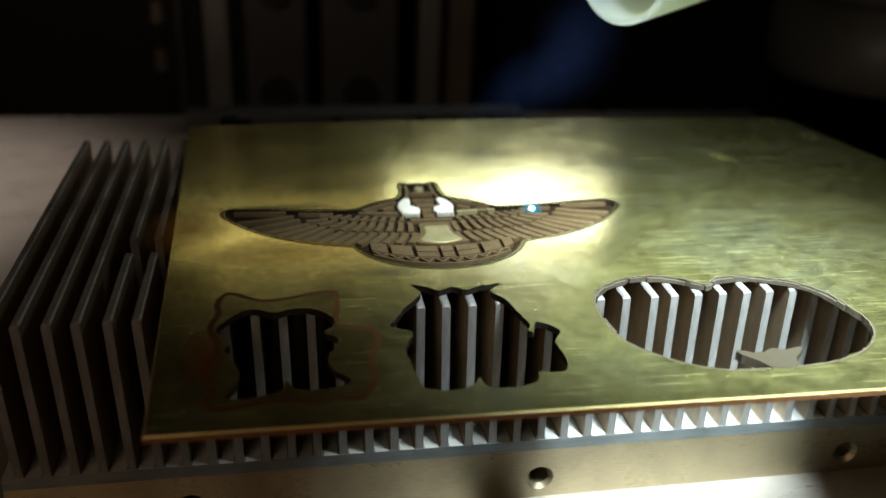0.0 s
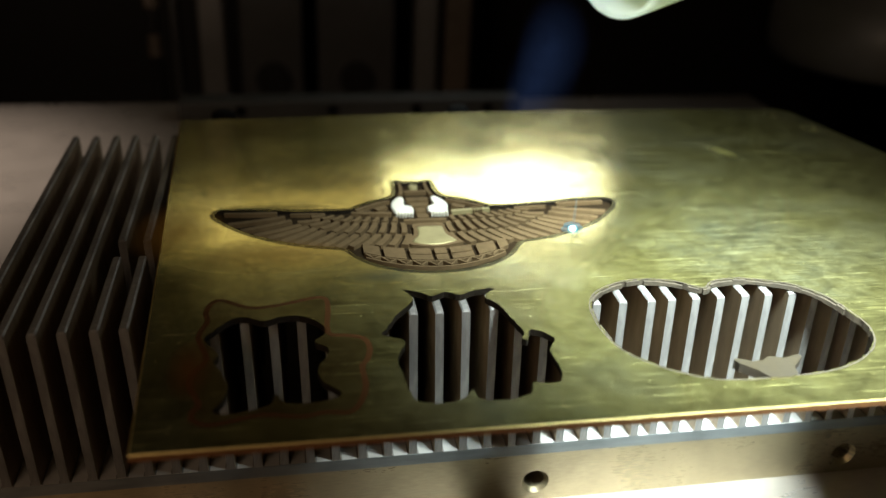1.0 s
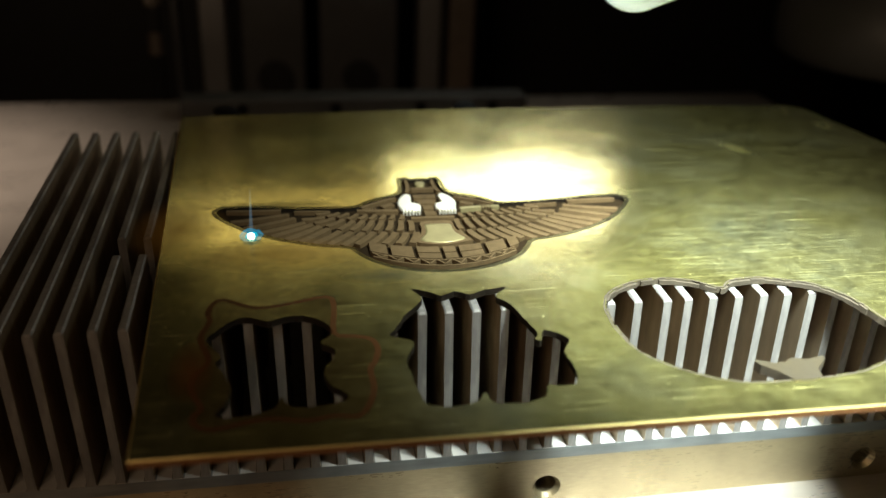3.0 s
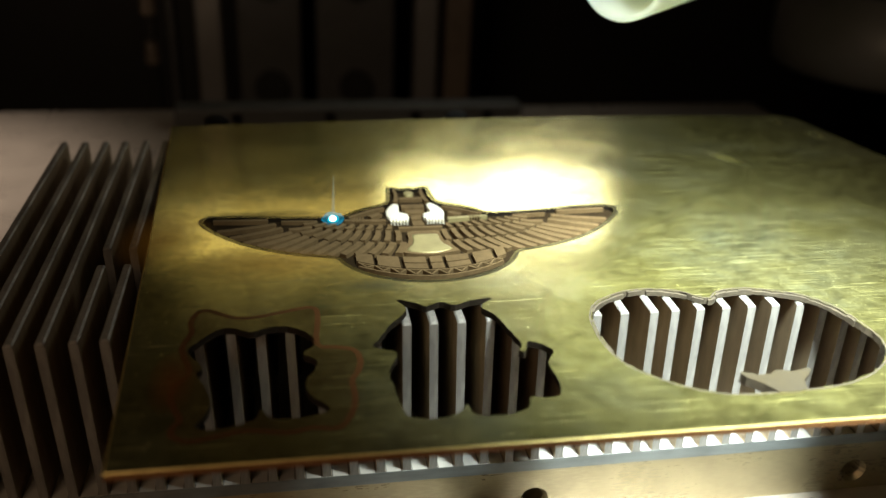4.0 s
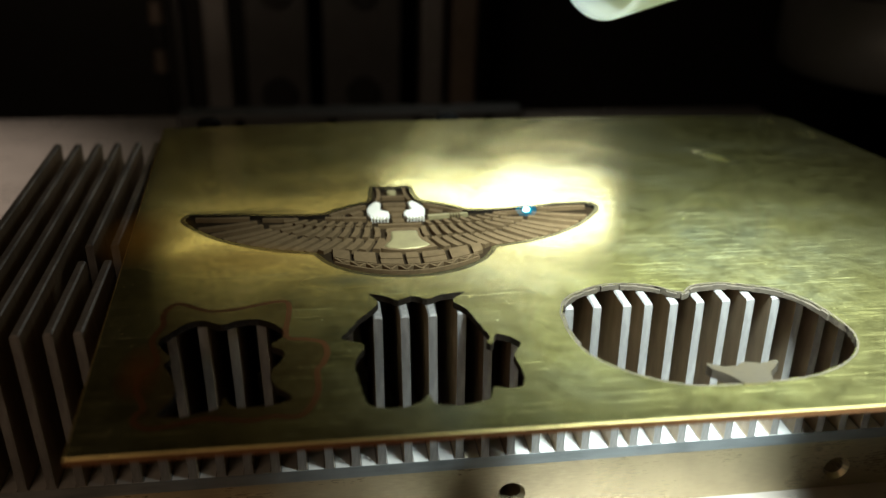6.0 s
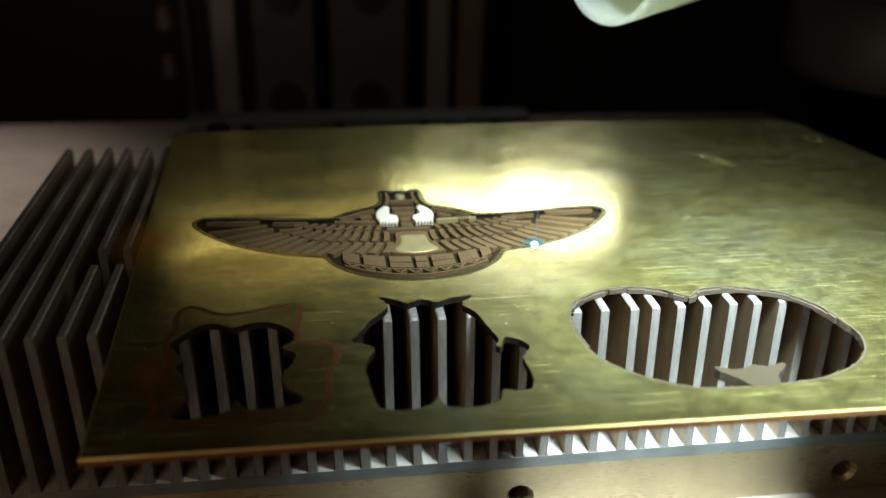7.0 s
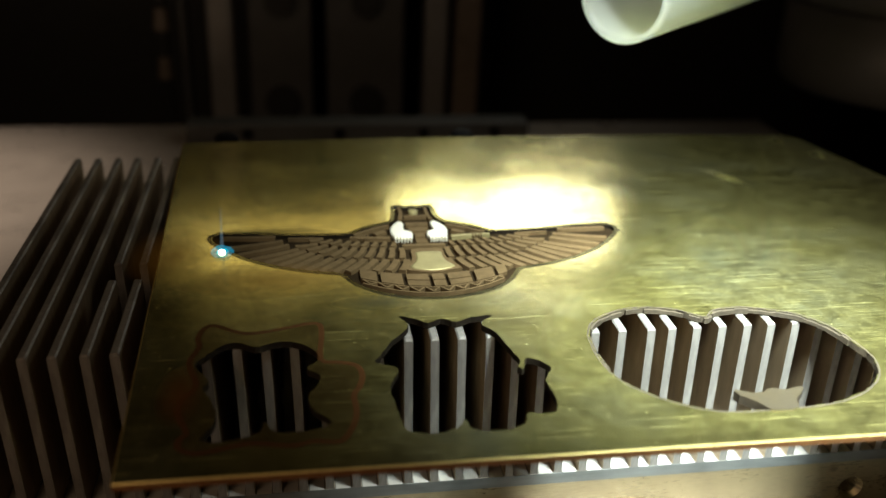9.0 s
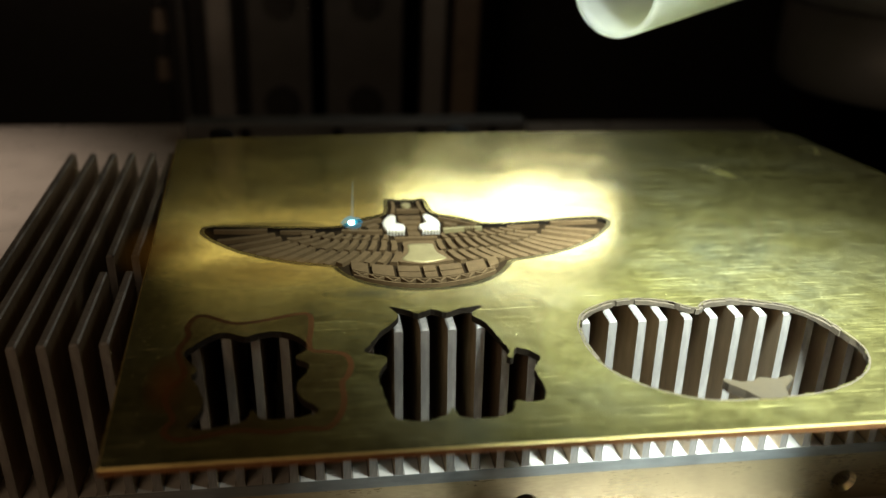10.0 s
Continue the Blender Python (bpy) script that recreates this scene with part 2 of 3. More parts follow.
def curtain(bm, loop, z0, z1, mat=0, inward=False):
    """The wall along a loop; inward: it faces the loop's inside (the wall of a hole)."""
    lp = ccw(loop)
    lo = [bm.verts.new(mm(x, y, z0)) for x, y in lp]
    hi = [bm.verts.new(mm(x, y, z1)) for x, y in lp]
    n = len(lp)
    for i in range(n):
        j = (i + 1) % n
        f = (lo[i], lo[j], hi[j], hi[i])
        bm.faces.new(f[::-1] if inward else f).material_index = mat


# ---- the bed and the machine round it ----
FLOOR_Z, FIN_Z, TOP_Z = 12.0, 38.0, 39.0     # slot floor, fin tops, plate top (mm above the bed)
PITCH, FIN_W = 4.0, 1.25

bed = tagged(part("bed", box((-240, -260, -12), (160, 219, 0), 1.0), BED), "pale brushed aluminium machine bed plate", "machine bed", kind="structure")
tagged(part("floor", box((-420, -420, -92), (620, 520, -80)), BLACK), "black floor of the machine housing", "floor", kind="structure")
tagged(part("wall_north", box((-420, 420, -80), (620, 432, 560)), BLACK), "black back wall of the machine housing", "wall", kind="structure")
tagged(part("wall_west", box((-432, -420, -80), (-420, 420, 560)), BLACK), "black side wall of the machine housing", "wall", kind="structure")
tagged(part("wall_east", box((620, -420, -80), (632, 420, 560)), BLACK), "black side wall of the machine housing", "wall", kind="structure")
tagged(part("wall_south", box((-420, -432, -80), (620, -420, 560)), BLACK), "black front wall of the room", "wall", kind="structure")
tagged(part("ceiling", box((-420, -420, 560), (620, 420, 572)), BLACK), "black ceiling of the machine housing", "ceiling", kind="structure")
part("rear_ledge", box((160.3, 188, -12), (228, 219, 0), 1.0), BED, bed)
part("support_beam", box((-200, 180, -80), (228, 205, -12.2), 1.0), BLACK, bed)


# ---- heat sink ----
def heat_sink():
    sink = empty("heat_sink", (0, 0, 0))
    tagged(sink, "grey aluminium heat sink with tall fins lying on the bed", "heat sink")
    first, last = -1, 40
    bm = bmesh.new()
    x0, x1 = first * PITCH - 2.2, last * PITCH + 2.2
    holes = [(20.5, 4.0), (77.0, 4.0), (133.4, 4.0)]
    # front face with round holes, then the rest of the block
    front = [(x0, 0.0), (x1, 0.0), (x1, 9.9), (x0, 9.9)]
    rings = [[(hx + 2.35 * math.cos(a * math.tau / 24), hz + 2.35 * math.sin(a * math.tau / 24)) for a in range(24)] for hx, hz in holes]
    tmp = bmesh.new()
    sheet(tmp, [front] + rings, 0)
    for hx, hz in holes:
        prof = ((2.35, 0.0), (1.7, 0.8), (1.6, 9.0))
        loops = [[tmp.verts.new(mm(hx + r * math.cos(a * math.tau / 24), hz + r * math.sin(a * math.tau / 24), -d)) for a in range(24)] for r, d in prof]
        for la, lb in zip(loops, loops[1:]):
            for i in range(24):
                j = (i + 1) % 24
                tmp.faces.new((la[j], la[i], lb[i], lb[j]))
        tmp.faces.new(loops[-1])
    for v in tmp.verts:
        x, z, d = v.co
        v.co = (x, -d, z)
    me = bpy.data.meshes.new("tmp")
    tmp.to_mesh(me)
    tmp.free()
    bm.from_mesh(me)
    bpy.data.meshes.remove(me)
    box_into(bm, (x0, 10.0, 0), (x1, 78.0, FLOOR_Z))
    for lo, hi in (((x0, 0), (x1, 0)),):
        top = [bm.verts.new(mm(x, y, FLOOR_Z)) for x, y in ((x0, 0), (x1, 0), (x1, 10), (x0, 10))]
        bm.faces.new(top)
        for x in (x0, x1):
            bm.faces.new([bm.verts.new(mm(x, y, z)) for y, z in ((0, 0), (10, 0), (10, FLOOR_Z), (0, FLOOR_Z))])
    base = part("base", bm, ALU_FACE, sink, "thick base block with drilled end holes")
    # added slab: paints the cooler grey light along the top of the base front
    bm = bmesh.new()
    box_into(bm, (x0, -0.05, 9.9), (x1, 9.0, FLOOR_Z - 0.01), 0.06)
    part("grey_band", bm, ALU_BAND, base, "grey band under the slots for the cooler light there")
    part("slot_floor", box((x0 + 0.1, 0.02, FLOOR_Z - 0.5), (x1 - 0.1, 77.9, FLOOR_Z + 0.02)), ALU_FLOOR, base, "milled floor of the slots, paler for the light on it")
    # fins: chamfered tops and filleted feet, a milled gap across most of them
    def fin_mesh(y0, y1, lean):
        bm = bmesh.new()
        w, b = FIN_W / 2, 0.22
        prof = [(-w - 0.32, FLOOR_Z), (-w - 0.1, FLOOR_Z + 0.1), (-w, FLOOR_Z + 0.34), (-w, FIN_Z - b), (-w + b, FIN_Z), (w - b, FIN_Z), (w, FIN_Z - b), (w, FLOOR_Z + 0.34), (w + 0.1, FLOOR_Z + 0.1), (w + 0.32, FLOOR_Z)]
        ends = []
        for y, cut in ((y0, 0.25), (y0 + 0.25, 0), (y1 - 0.25, 0), (y1, 0.25)):
            ends.append([bm.verts.new(mm(x + lean * (z - FLOOR_Z) / 26, y, z - (cut if z > 30 else 0))) for x, z in prof])
        n = len(prof)
        for ea, eb in zip(ends, ends[1:]):
            for i in range(n - 1):
                f = bm.faces.new((ea[i], eb[i], eb[i + 1], ea[i + 1]))
                f.material_index = 1 if i in (1, 2, 6, 7) else 0
        bm.faces.new(ends[0])
        bm.faces.new(ends[-1][::-1])
        bmesh.ops.recalc_face_normals(bm, faces=bm.faces)
        me = bpy.data.meshes.new("fin")
        bm.to_mesh(me)
        bm.free()
        me.materials.append(ALU)
        me.materials.append(ALU_SIDE)
        return me
    whole = [fin_mesh(0.0, 78.0, l) for l in (-0.82, -0.70, -0.58)]
    near = [fin_mesh(0.0, 22.0, l) for l in (-0.82, -0.70, -0.58)]
    far = [fin_mesh(27.5, 78.0, l) for l in (-0.82, -0.70, -0.58)]
    rnd = random.Random(4)
    for i in range(first, last + 1):
        pick = rnd.randrange(3)
        for me in ([whole[pick]] if i < 3 else [near[pick], far[pick]]):
            fin = new("fin", me)
            fin.parent = sink
            fin.location = mm(i * PITCH + 0.4 + (0.75 if i == 23 else 0) + rnd.uniform(-0.06, 0.06), rnd.uniform(-0.08, 0.08), 0)
    return sink


sink = heat_sink()


# ---- brass plate ----
BORDER = [(20.0, -28.0), (65.0, -28.2), (112.0, -28.6), (171.5, -29.0), (168.2, 52.0), (163.6, 71.0), (161.0, 82.5), (158.0, 85.0), (118.0, 86.6), (63.0, 86.2), (16.2, 84.0)]
APERTURE_A = [(26.8, -5.4), (28.3, -2.7), (30.2, -.6), (32.1, -.1), (34.5, -1.5), (36.8, -.6), (39.5, -.6), (41.8, -2.2), (43.1, -5), (41.3, -7.4), (43, -9), (42.7, -11.3), (41.5, -13.4), (41.9, -16.5), (44, -18.9), (43.2, -20.2), (40.3, -20.8), (37.4, -20.6), (36.1, -18.6), (35.5, -20.5), (33.2, -21.4), (30.7, -21.9), (28.7, -21.2), (29.6, -19.5), (30.3, -16.7), (29.3, -13), (28.2, -10.8), (28.8, -9)]
APERTURE_B = [(54.9, 5.2), (57.6, 3.9), (59, 2.9), (61, 4), (63.1, 2.9), (65.6, 4), (68.7, 4.3), (66.7, 2.2), (68.2, -.6), (69.4, -5.2), (70.1, -8.2), (69.4, -9.6), (70.1, -10), (71.2, -7.6), (73.9, -10), (72.4, -13), (72.7, -16.6), (72, -19.8), (70, -20.2), (68.3, -19.8), (67.4, -22), (64.4, -23), (61, -22.5), (60.2, -20.5), (59, -22), (56.2, -22.8), (53.2, -22), (52.5, -20), (52.1, -16.4), (51.8, -12.6), (53.3, -8.6), (50.5, -6.8), (51.2, -5.2), (53.4, -1.3), (56, 2.3)]
APERTURE_C = [(81.8, -2), (83.6, 1.2), (87.3, 3.6), (91.7, 4.6), (96.8, 3.7), (100.8, 1), (103.3, 2.8), (107.5, 3.4), (111.8, 2.3), (115.9, .3), (118.8, -3.4), (120, -8), (120.2, -12.4), (118.2, -16.5), (114.4, -19.5), (109, -21.6), (102.4, -22.2), (95, -22.2), (89.9, -20.8), (84.9, -17.2), (82.1, -13), (81.2, -7.3)]
SCARAB_X = 61.9
SCARAB_HALF = [(0, 10.6), (2.5, 10.7), (6, 11.5), (9.4, 13.2), (12, 15.6), (13.4, 17.8), (14.2, 19.2), (16, 19.9), (20.1, 20.9), (25, 23.0), (29.5, 25.9), (32.5, 28.8), (34.3, 31.0), (35.5, 32.8), (35.8, 34.5), (34.8, 35.5), (33, 35.6), (28.5, 35.4), (23, 34.6), (17, 34.2), (12.6, 34.2), (10.8, 35.6), (8.4, 37.2), (5, 38.8), (3.9, 40.4), (3.5, 43.0), (3.2, 46.4), (1.8, 45.6), (0, 45.8)]


def rough_edge(loop, amount, seed):
    rnd = random.Random(seed)
    return [(x + rnd.uniform(-amount, amount), y + rnd.uniform(-amount, amount)) for x, y in loop]


def brass_plate():
    plate = empty("brass_plate", (0, 0, 0))
    tagged(plate, "tarnished brushed brass sheet with cut-out shapes and engraved winged scarab", "brass plate")
    holes = [rough_edge(ccw(rounded(lp, (4, 4, 7)[i])), (0.08, 0.07, 0.16)[i], i) for i, lp in enumerate((APERTURE_A, APERTURE_B, APERTURE_C))]
    pocket = [(SCARAB_X + x, y) for x, y in SCARAB_HALF] + [(SCARAB_X - x, y) for x, y in SCARAB_HALF[-2:0:-1]]
    pocket = rough_edge(ccw(rounded(pocket, 2)), 0.07, 9)
    border = ccw(BORDER)
    bm = bmesh.new()
    inset = [(x + (0.18 if x < 60 else -0.18), y + (0.18 if y < 30 else -0.18)) for x, y in border]
    sheet(bm, [inset] + holes + [pocket], TOP_Z)
    sheet(bm, [border] + holes, FIN_Z, 0, False)
    curtain(bm, border, FIN_Z, TOP_Z - 0.18, 1)
    lo = [bm.verts.new(mm(x, y, TOP_Z - 0.18)) for x, y in border]
    hi = [bm.verts.new(mm(x, y, TOP_Z)) for x, y in inset]
    for i in range(len(border)):
        j = (i + 1) % len(border)
        bm.faces.new((lo[i], lo[j], hi[j], hi[i])).material_index = 4
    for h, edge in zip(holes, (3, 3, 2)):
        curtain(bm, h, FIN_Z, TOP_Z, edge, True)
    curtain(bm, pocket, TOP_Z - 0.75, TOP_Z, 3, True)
    part("sheet", bm, [BRASS, BRASS_EDGE, CUT, CUT_DARK, EDGE_LINE], plate)
    bm = bmesh.new()
    sheet(bm, [pocket], TOP_Z - 0.75)
    floor = part("engraved_floor", bm, ENGRAVED, plate, "dark brown laser-engraved recess of the winged scarab")
    scarab_relief(floor)
    return plate


def strip_into(bm, a, b, wa, wb, z0, z1, curve=0.0, n=4, tip=0.9):
    """A raised tapering strip from a to b, bowed by curve, with a blunt end."""
    a, b = Vector(a), Vector(b)
    d = (b - a)
    side = Vector((-d.y, d.x)).normalized()
    rows = []
    for i in range(n + 1):
        t = i / n
        c = a + d * t + side * curve * 4 * t * (1 - t)
        w = (wa + (wb - wa) * t) * (tip if i == n else 1)
        rows.append([bm.verts.new(mm(c.x + side.x * w * f, c.y + side.y * w * f, z)) for f, z in ((0.5, z0), (0.42, z1), (-0.42, z1), (-0.5, z0))])
    for ra, rb in zip(rows, rows[1:]):
        for i in range(3):
            bm.faces.new((ra[i], ra[i + 1], rb[i + 1], rb[i]))
    bm.faces.new(rows[0][::-1])
    bm.faces.new(rows[-1])
    bmesh.ops.recalc_face_normals(bm, faces=bm.faces)


def along(line, x):
    """The height y of a line of (x, y) points at x."""
    return float(np.interp(x, [p[0] for p in line], [p[1] for p in line]))


def scarab_relief(floor):
    z0, z1 = TOP_Z - 0.77, TOP_Z - 0.07
    low = [(4.0, 20.1), (8, 20.3), (12.5, 20.5), (15.6, 20.3), (20.1, 21.3), (25, 23.3), (29.5, 26.2), (32.6, 29.4), (35, 32.6)]
    mid = [(3.0, 24.2), (6.4, 24.4), (9.4, 24.8), (12.7, 25.0), (16, 25.8), (18, 27.2), (21.3, 29.4), (23.1, 31.6), (24.4, 33.6)]
    upp = [(3.8, 28.7), (9.4, 29.2), (13.8, 29.6), (18, 31.2), (21, 33.0)]
    top = [(4.4, 30.9), (10, 31.4), (15, 32.6), (20, 33.5)]
    root = [(4.0, 2.9), (10.7, 8.1), (22.6, 17.8), (29.6, 21.7), (31.4, 23.1), (35, 24.6)]
    rnd = random.Random(21)
    for s in (-1, 1):
        def m(x, y):
            return (SCARAB_X + s * x, y)

        def feather(name, ax, ay, bx, by, w):
            bm = bmesh.new()
            strip_into(bm, m(ax, ay), m(bx, by), w * 0.86, w, z0, z1 - rnd.uniform(0, 0.05), -s * 0.18)
            part(name, bm, RELIEF, floor)
        for k in range(14):
            x = 4.7 + 2.2 * k
            ax = along(root, x)
            feather("long_feather", ax, along(mid, ax) - 0.25, x, along(low, x), 1.45 if k < 12 else 1.2)
        for k in range(10):
            x = 4.2 + 1.95 * k
            ax = x * 0.80 + 0.6
            feather("middle_feather", ax, along(upp, ax) - 0.2, x, along(mid, x) + 0.35, 1.2)
        for k in range(9):
            x = 5.4 + 1.75 * k
            feather("short_feather", x * 0.86 + 0.3, along(top, x * 0.86), x, along(upp, x) + 0.3, 0.95)
        # polished wing case, painted near-white for its glare, with notch and combed lower edge
        bm = bmesh.new()
        case = [(1.4, 33.2), (1.5, 35.0), (2.7, 35.7), (2.5, 38.6), (3.3, 39.5), (4.6, 37.6), (5.1, 35.4), (4.6, 33.4), (3.0, 32.8)]
        dome(bm, ccw([m(*p) for p in rounded(case, 3)]), z0, TOP_Z - 0.12, 0.10)
        part("wing_case", bm, GLARE_BRASS, floor, "polished brass wing case whitened for its glare", True)
        for k in range(6):
            bm = bmesh.new()
            x = 1.7 + k * 0.55
            strip_into(bm, m(x, 33.1), m(x + 0.05, 31.7), 0.36, 0.28, z0, TOP_Z - 0.05, 0, 2)
            part("comb_tooth", bm, GLARE_BRASS, floor)
        # shoulder arc, the bar under it and small upright teeth
        bm = bmesh.new()
        for a, b, w in (((11.6, 34.2), (8.6, 36.2), 0.7), ((8.6, 36.3), (5.2, 37.9), 0.8), ((8.0, 34.2), (6.0, 35.4), 1.2)):
            strip_into(bm, m(*a), m(*b), w, w * 0.9, z0, z1, 0.1)
        for k in range(4):
            strip_into(bm, m(9.2 + k * 0.5, 33.9), m(9.4 + k * 0.5, 32.2), 0.3, 0.25, z0, TOP_Z - 0.02, 0, 2)
        part("shoulder_arc", bm, RELIEF, floor)
        bm = bmesh.new()
        strip_into(bm, m(5.4, 32.6), m(12.4, 33.2), 1.1, 0.8, z0, z1, 0.1)
        part("shoulder_bar", bm, SHIELD if s > 0 else RELIEF, floor)
        bm = bmesh.new()
        strip_into(bm, m(17.0, 33.2), m(23.0, 33.6), 0.5, 0.4, z0, z1, 0.0)
        strip_into(bm, m(25.2, 34.3), m(34.2, 34.7), 0.9, 0.7, z0, z1, 0.1)
        part("leading_edge", bm, RELIEF, floor)
    # body shield with its golden middle, and the collar bar over it
    bell = [(0, 27.9), (2.6, 27.7), (2.75, 25.6), (3.2, 23.2), (4.7, 20.7), (2.4, 19.5), (0, 19.1)]
    lp = [(SCARAB_X + 0.3 + x, y) for x, y in bell] + [(SCARAB_X + 0.3 - x, y) for x, y in bell[-2:0:-1]]
    bm = bmesh.new()
    prism(bm, ccw(rounded(lp, 2)), z0, z1)
    part("body_shield", bm, RELIEF, floor, "browned brass body shield")
    bm = bmesh.new()
    dome(bm, ccw(rounded([(SCARAB_X + 0.4 + (x - SCARAB_X - 0.3) * 0.80, 23.0 + (y - 23.3) * 0.80) for x, y in lp], 2)), z1 - 0.05, z1 + 0.01, 0.05)
    part("shield_boss", bm, SHIELD, floor, "golden middle of the body shield", True)
    bm = bmesh.new()
    strip_into(bm, (SCARAB_X - 3.6, 29.4), (SCARAB_X + 3.8, 29.4), 0.9, 0.9, z0, z1)
    part("collar_bar", bm, RELIEF, floor)
    for k, y in enumerate((31.2, 33.6, 36.0, 38.4)):
        bm = bmesh.new()
        strip_into(bm, (SCARAB_X - (1.0, 0.9, 1.7, 2.0)[k], y), (SCARAB_X + (1.0, 0.9, 1.7, 2.0)[k], y), 1.7, 1.7, z0, z1 - 0.1)
        part("thorax_plate", bm, RELIEF, floor)

    # tail: a row of panels between two arcs, crossed struts below it and the rim
    def arc(c, q):
        return lambda x: c + q * x * x
    row_top, row_bot, rim = arc(18.4, 0.018), arc(14.4, 0.026), arc(12.5, 0.031)
    for x0, x1, cuts in ((-11.6, -9.0, (0, 1)), (-8.4, -5.0, (0, 1)), (-4.3, -0.8, (0, 0.42, 0.50, 1)), (-0.2, 1.8, (0, 0.44, 0.52, 1)), (2.4, 6.1, (0, 0.42, 0.50, 1)), (6.9, 10.1, (0, 1)), (10.7, 12.4, (0, 1))):
        for f0, f1 in zip(cuts[::2], cuts[1::2]):
            lp = [(x, row_bot(x) + (row_top(x) - row_bot(x)) * f) for f, xs in ((f0, (x0, (x0 + x1) / 2, x1)), (f1, (x1, (x0 + x1) / 2, x0))) for x in xs]
            bm = bmesh.new()
            prism(bm, ccw([(SCARAB_X + x, y) for x, y in lp]), z0, z1)
            part("tail_panel", bm, RELIEF, floor)
    xs = [-11.4 + 1.2 * k for k in range(20)]
    for k, (xa, xb) in enumerate(zip(xs, xs[1:])):
        ya, yb = ((rim(xa), row_bot(xb) - 0.35) if k % 2 else (row_bot(xa) - 0.35, rim(xb)))
        bm = bmesh.new()
        strip_into(bm, (SCARAB_X + xa, ya), (SCARAB_X + xb, yb), 0.36, 0.36, z0, TOP_Z - 0.03, 0, 1)
        part("strut", bm, RELIEF, floor)
    for name, low_arc, off in (("rim_line", rim, -0.35), ("row_line", row_bot, -0.4)):
        bm = bmesh.new()
        for xa, xb in zip(xs, xs[1:]):
            strip_into(bm, (SCARAB_X + xa, low_arc(xa) + off), (SCARAB_X + xb, low_arc(xb) + off), 0.3, 0.3, z0, z1, 0, 1, 1.0)
        part(name, bm, RELIEF, floor)
    # head: two horns, the golden disc between them and the cheek bars
    for s in (-1, 1):
        bm = bmesh.new()
        strip_into(bm, (SCARAB_X + s * 2.9, 40.2), (SCARAB_X + s * 2.5, 45.8), 0.9, 0.7, z0, z1, s * 0.3)
        part("horn", bm, RELIEF, floor)
    bm = bmesh.new()
    dome(bm, [(SCARAB_X + 0.9 * math.cos(a * math.tau / 20), 44.0 + 1.0 * math.sin(a * math.tau / 20)) for a in range(20)], z0, z1, 0.08)
    part("sun_disc", bm, SHIELD, floor, "small golden disc between the horns", True)
    bm = bmesh.new()
    strip_into(bm, (SCARAB_X - 2.0, 41.7), (SCARAB_X + 2.2, 41.7), 1.0, 1.0, z0, z1)
    part("cheek_bar", bm, RELIEF, floor)


def ribbon(bm, line, w, z, closed=True):
    """A thin flat band along a line."""
    n = len(line)
    rows = []
    for i in range(n):
        a, b = Vector(line[i - 1] if (closed or i) else line[0]), Vector(line[(i + 1) % n] if (closed or i < n - 1) else line[i])
        d = (b - a).normalized()
        s = Vector((-d.y, d.x)) * w / 2
        c = Vector(line[i])
        rows.append((bm.verts.new(mm(c.x + s.x, c.y + s.y, z)), bm.verts.new(mm(c.x - s.x, c.y - s.y, z))))
    for i in range(n if closed else n - 1):
        j = (i + 1) % n
        f = bm.faces.new((rows[i][0], rows[i][1], rows[j][1], rows[j][0]))
        if f.normal.z < 0:
            f.normal_flip()
    bmesh.ops.recalc_face_normals(bm, faces=bm.faces)


plate = brass_plate()
RING = [(26.4, -22.4), (26.5, -20.8), (27.1, -19.6), (25.8, -16.2), (25.8, -13.2), (27.4, -10.1), (26.0, -4.8), (27, -.8), (26.6, 1.3), (27.2, 4), (28.7, 4.8), (32.7, 2.3), (36.8, 2.7), (42.6, 4.3), (43.6, 1.6), (43.2, -5.3), (45.6, -6.3), (47.8, -7.2), (48.5, -9.6), (47.9, -12.4), (47.1, -14), (47.2, -17.7), (46.4, -21), (44.8, -23.2), (42, -22.8), (39.1, -23.4), (34.7, -22.5), (30.8, -23.3), (28.2, -23.7)]
bm = bmesh.new()
flap = [(96.6, -18.0), (98.6, -18.9), (100.2, -18.8), (101.3, -18.2), (103.5, -18.6), (105.9, -18.0), (105.6, -19.2), (103.8, -20.7), (103.2, -22.6), (99.6, -22.6), (98.3, -20.8), (96.8, -19.2)]
prism(bm, rough_edge(ccw(rounded(flap, 3)), 0.13, 31), FIN_Z - 0.1, TOP_Z + 0.25, 0, 1)
part("tongue", bm, [TONGUE, CUT], plate, "small brass tongue left standing at the edge of the cut-out")


# ---- round the plate ----
def standoff(x, y):
    ob = empty("standoff_screw", (x, y, 0))
    tagged(ob, "black round standoff screw on the bed behind the plate", "screw", "standoff screws")
    part("shaft", rod((0, 0, 0), (0, 0, 35.0), 1.6), RUBBER, ob)
    bm = bmesh.new()
    dome(bm, [(2.7 * math.cos(a * math.tau / 24), 2.7 * math.sin(a * math.tau / 24)) for a in range(24)], 35.0, 37.6, 1.0)
    bmesh.ops.recalc_face_normals(bm, faces=bm.faces)
    part("head", bm, RUBBER, ob)
    return ob


standoff(25.0, 92.0)
standoff(80.0, 93.0)


def cross_bar():
    ob = empty("cross_bar", (64, 201, 0))
    tagged(ob, "dull grey metal cross bar lying on the bed behind the plate", "cross bar")
    part("bar", box((-61, -5, 0), (61, 5, 7.0), 0.8), DARK_BAR, ob)
    for x in (-40, -8, 22, 48):
        part("screw_head", rod((x, -5.8, 3.6), (x, -4.9, 3.6), 2.0, 16), RUBBER, ob)
    return ob


cross_bar()


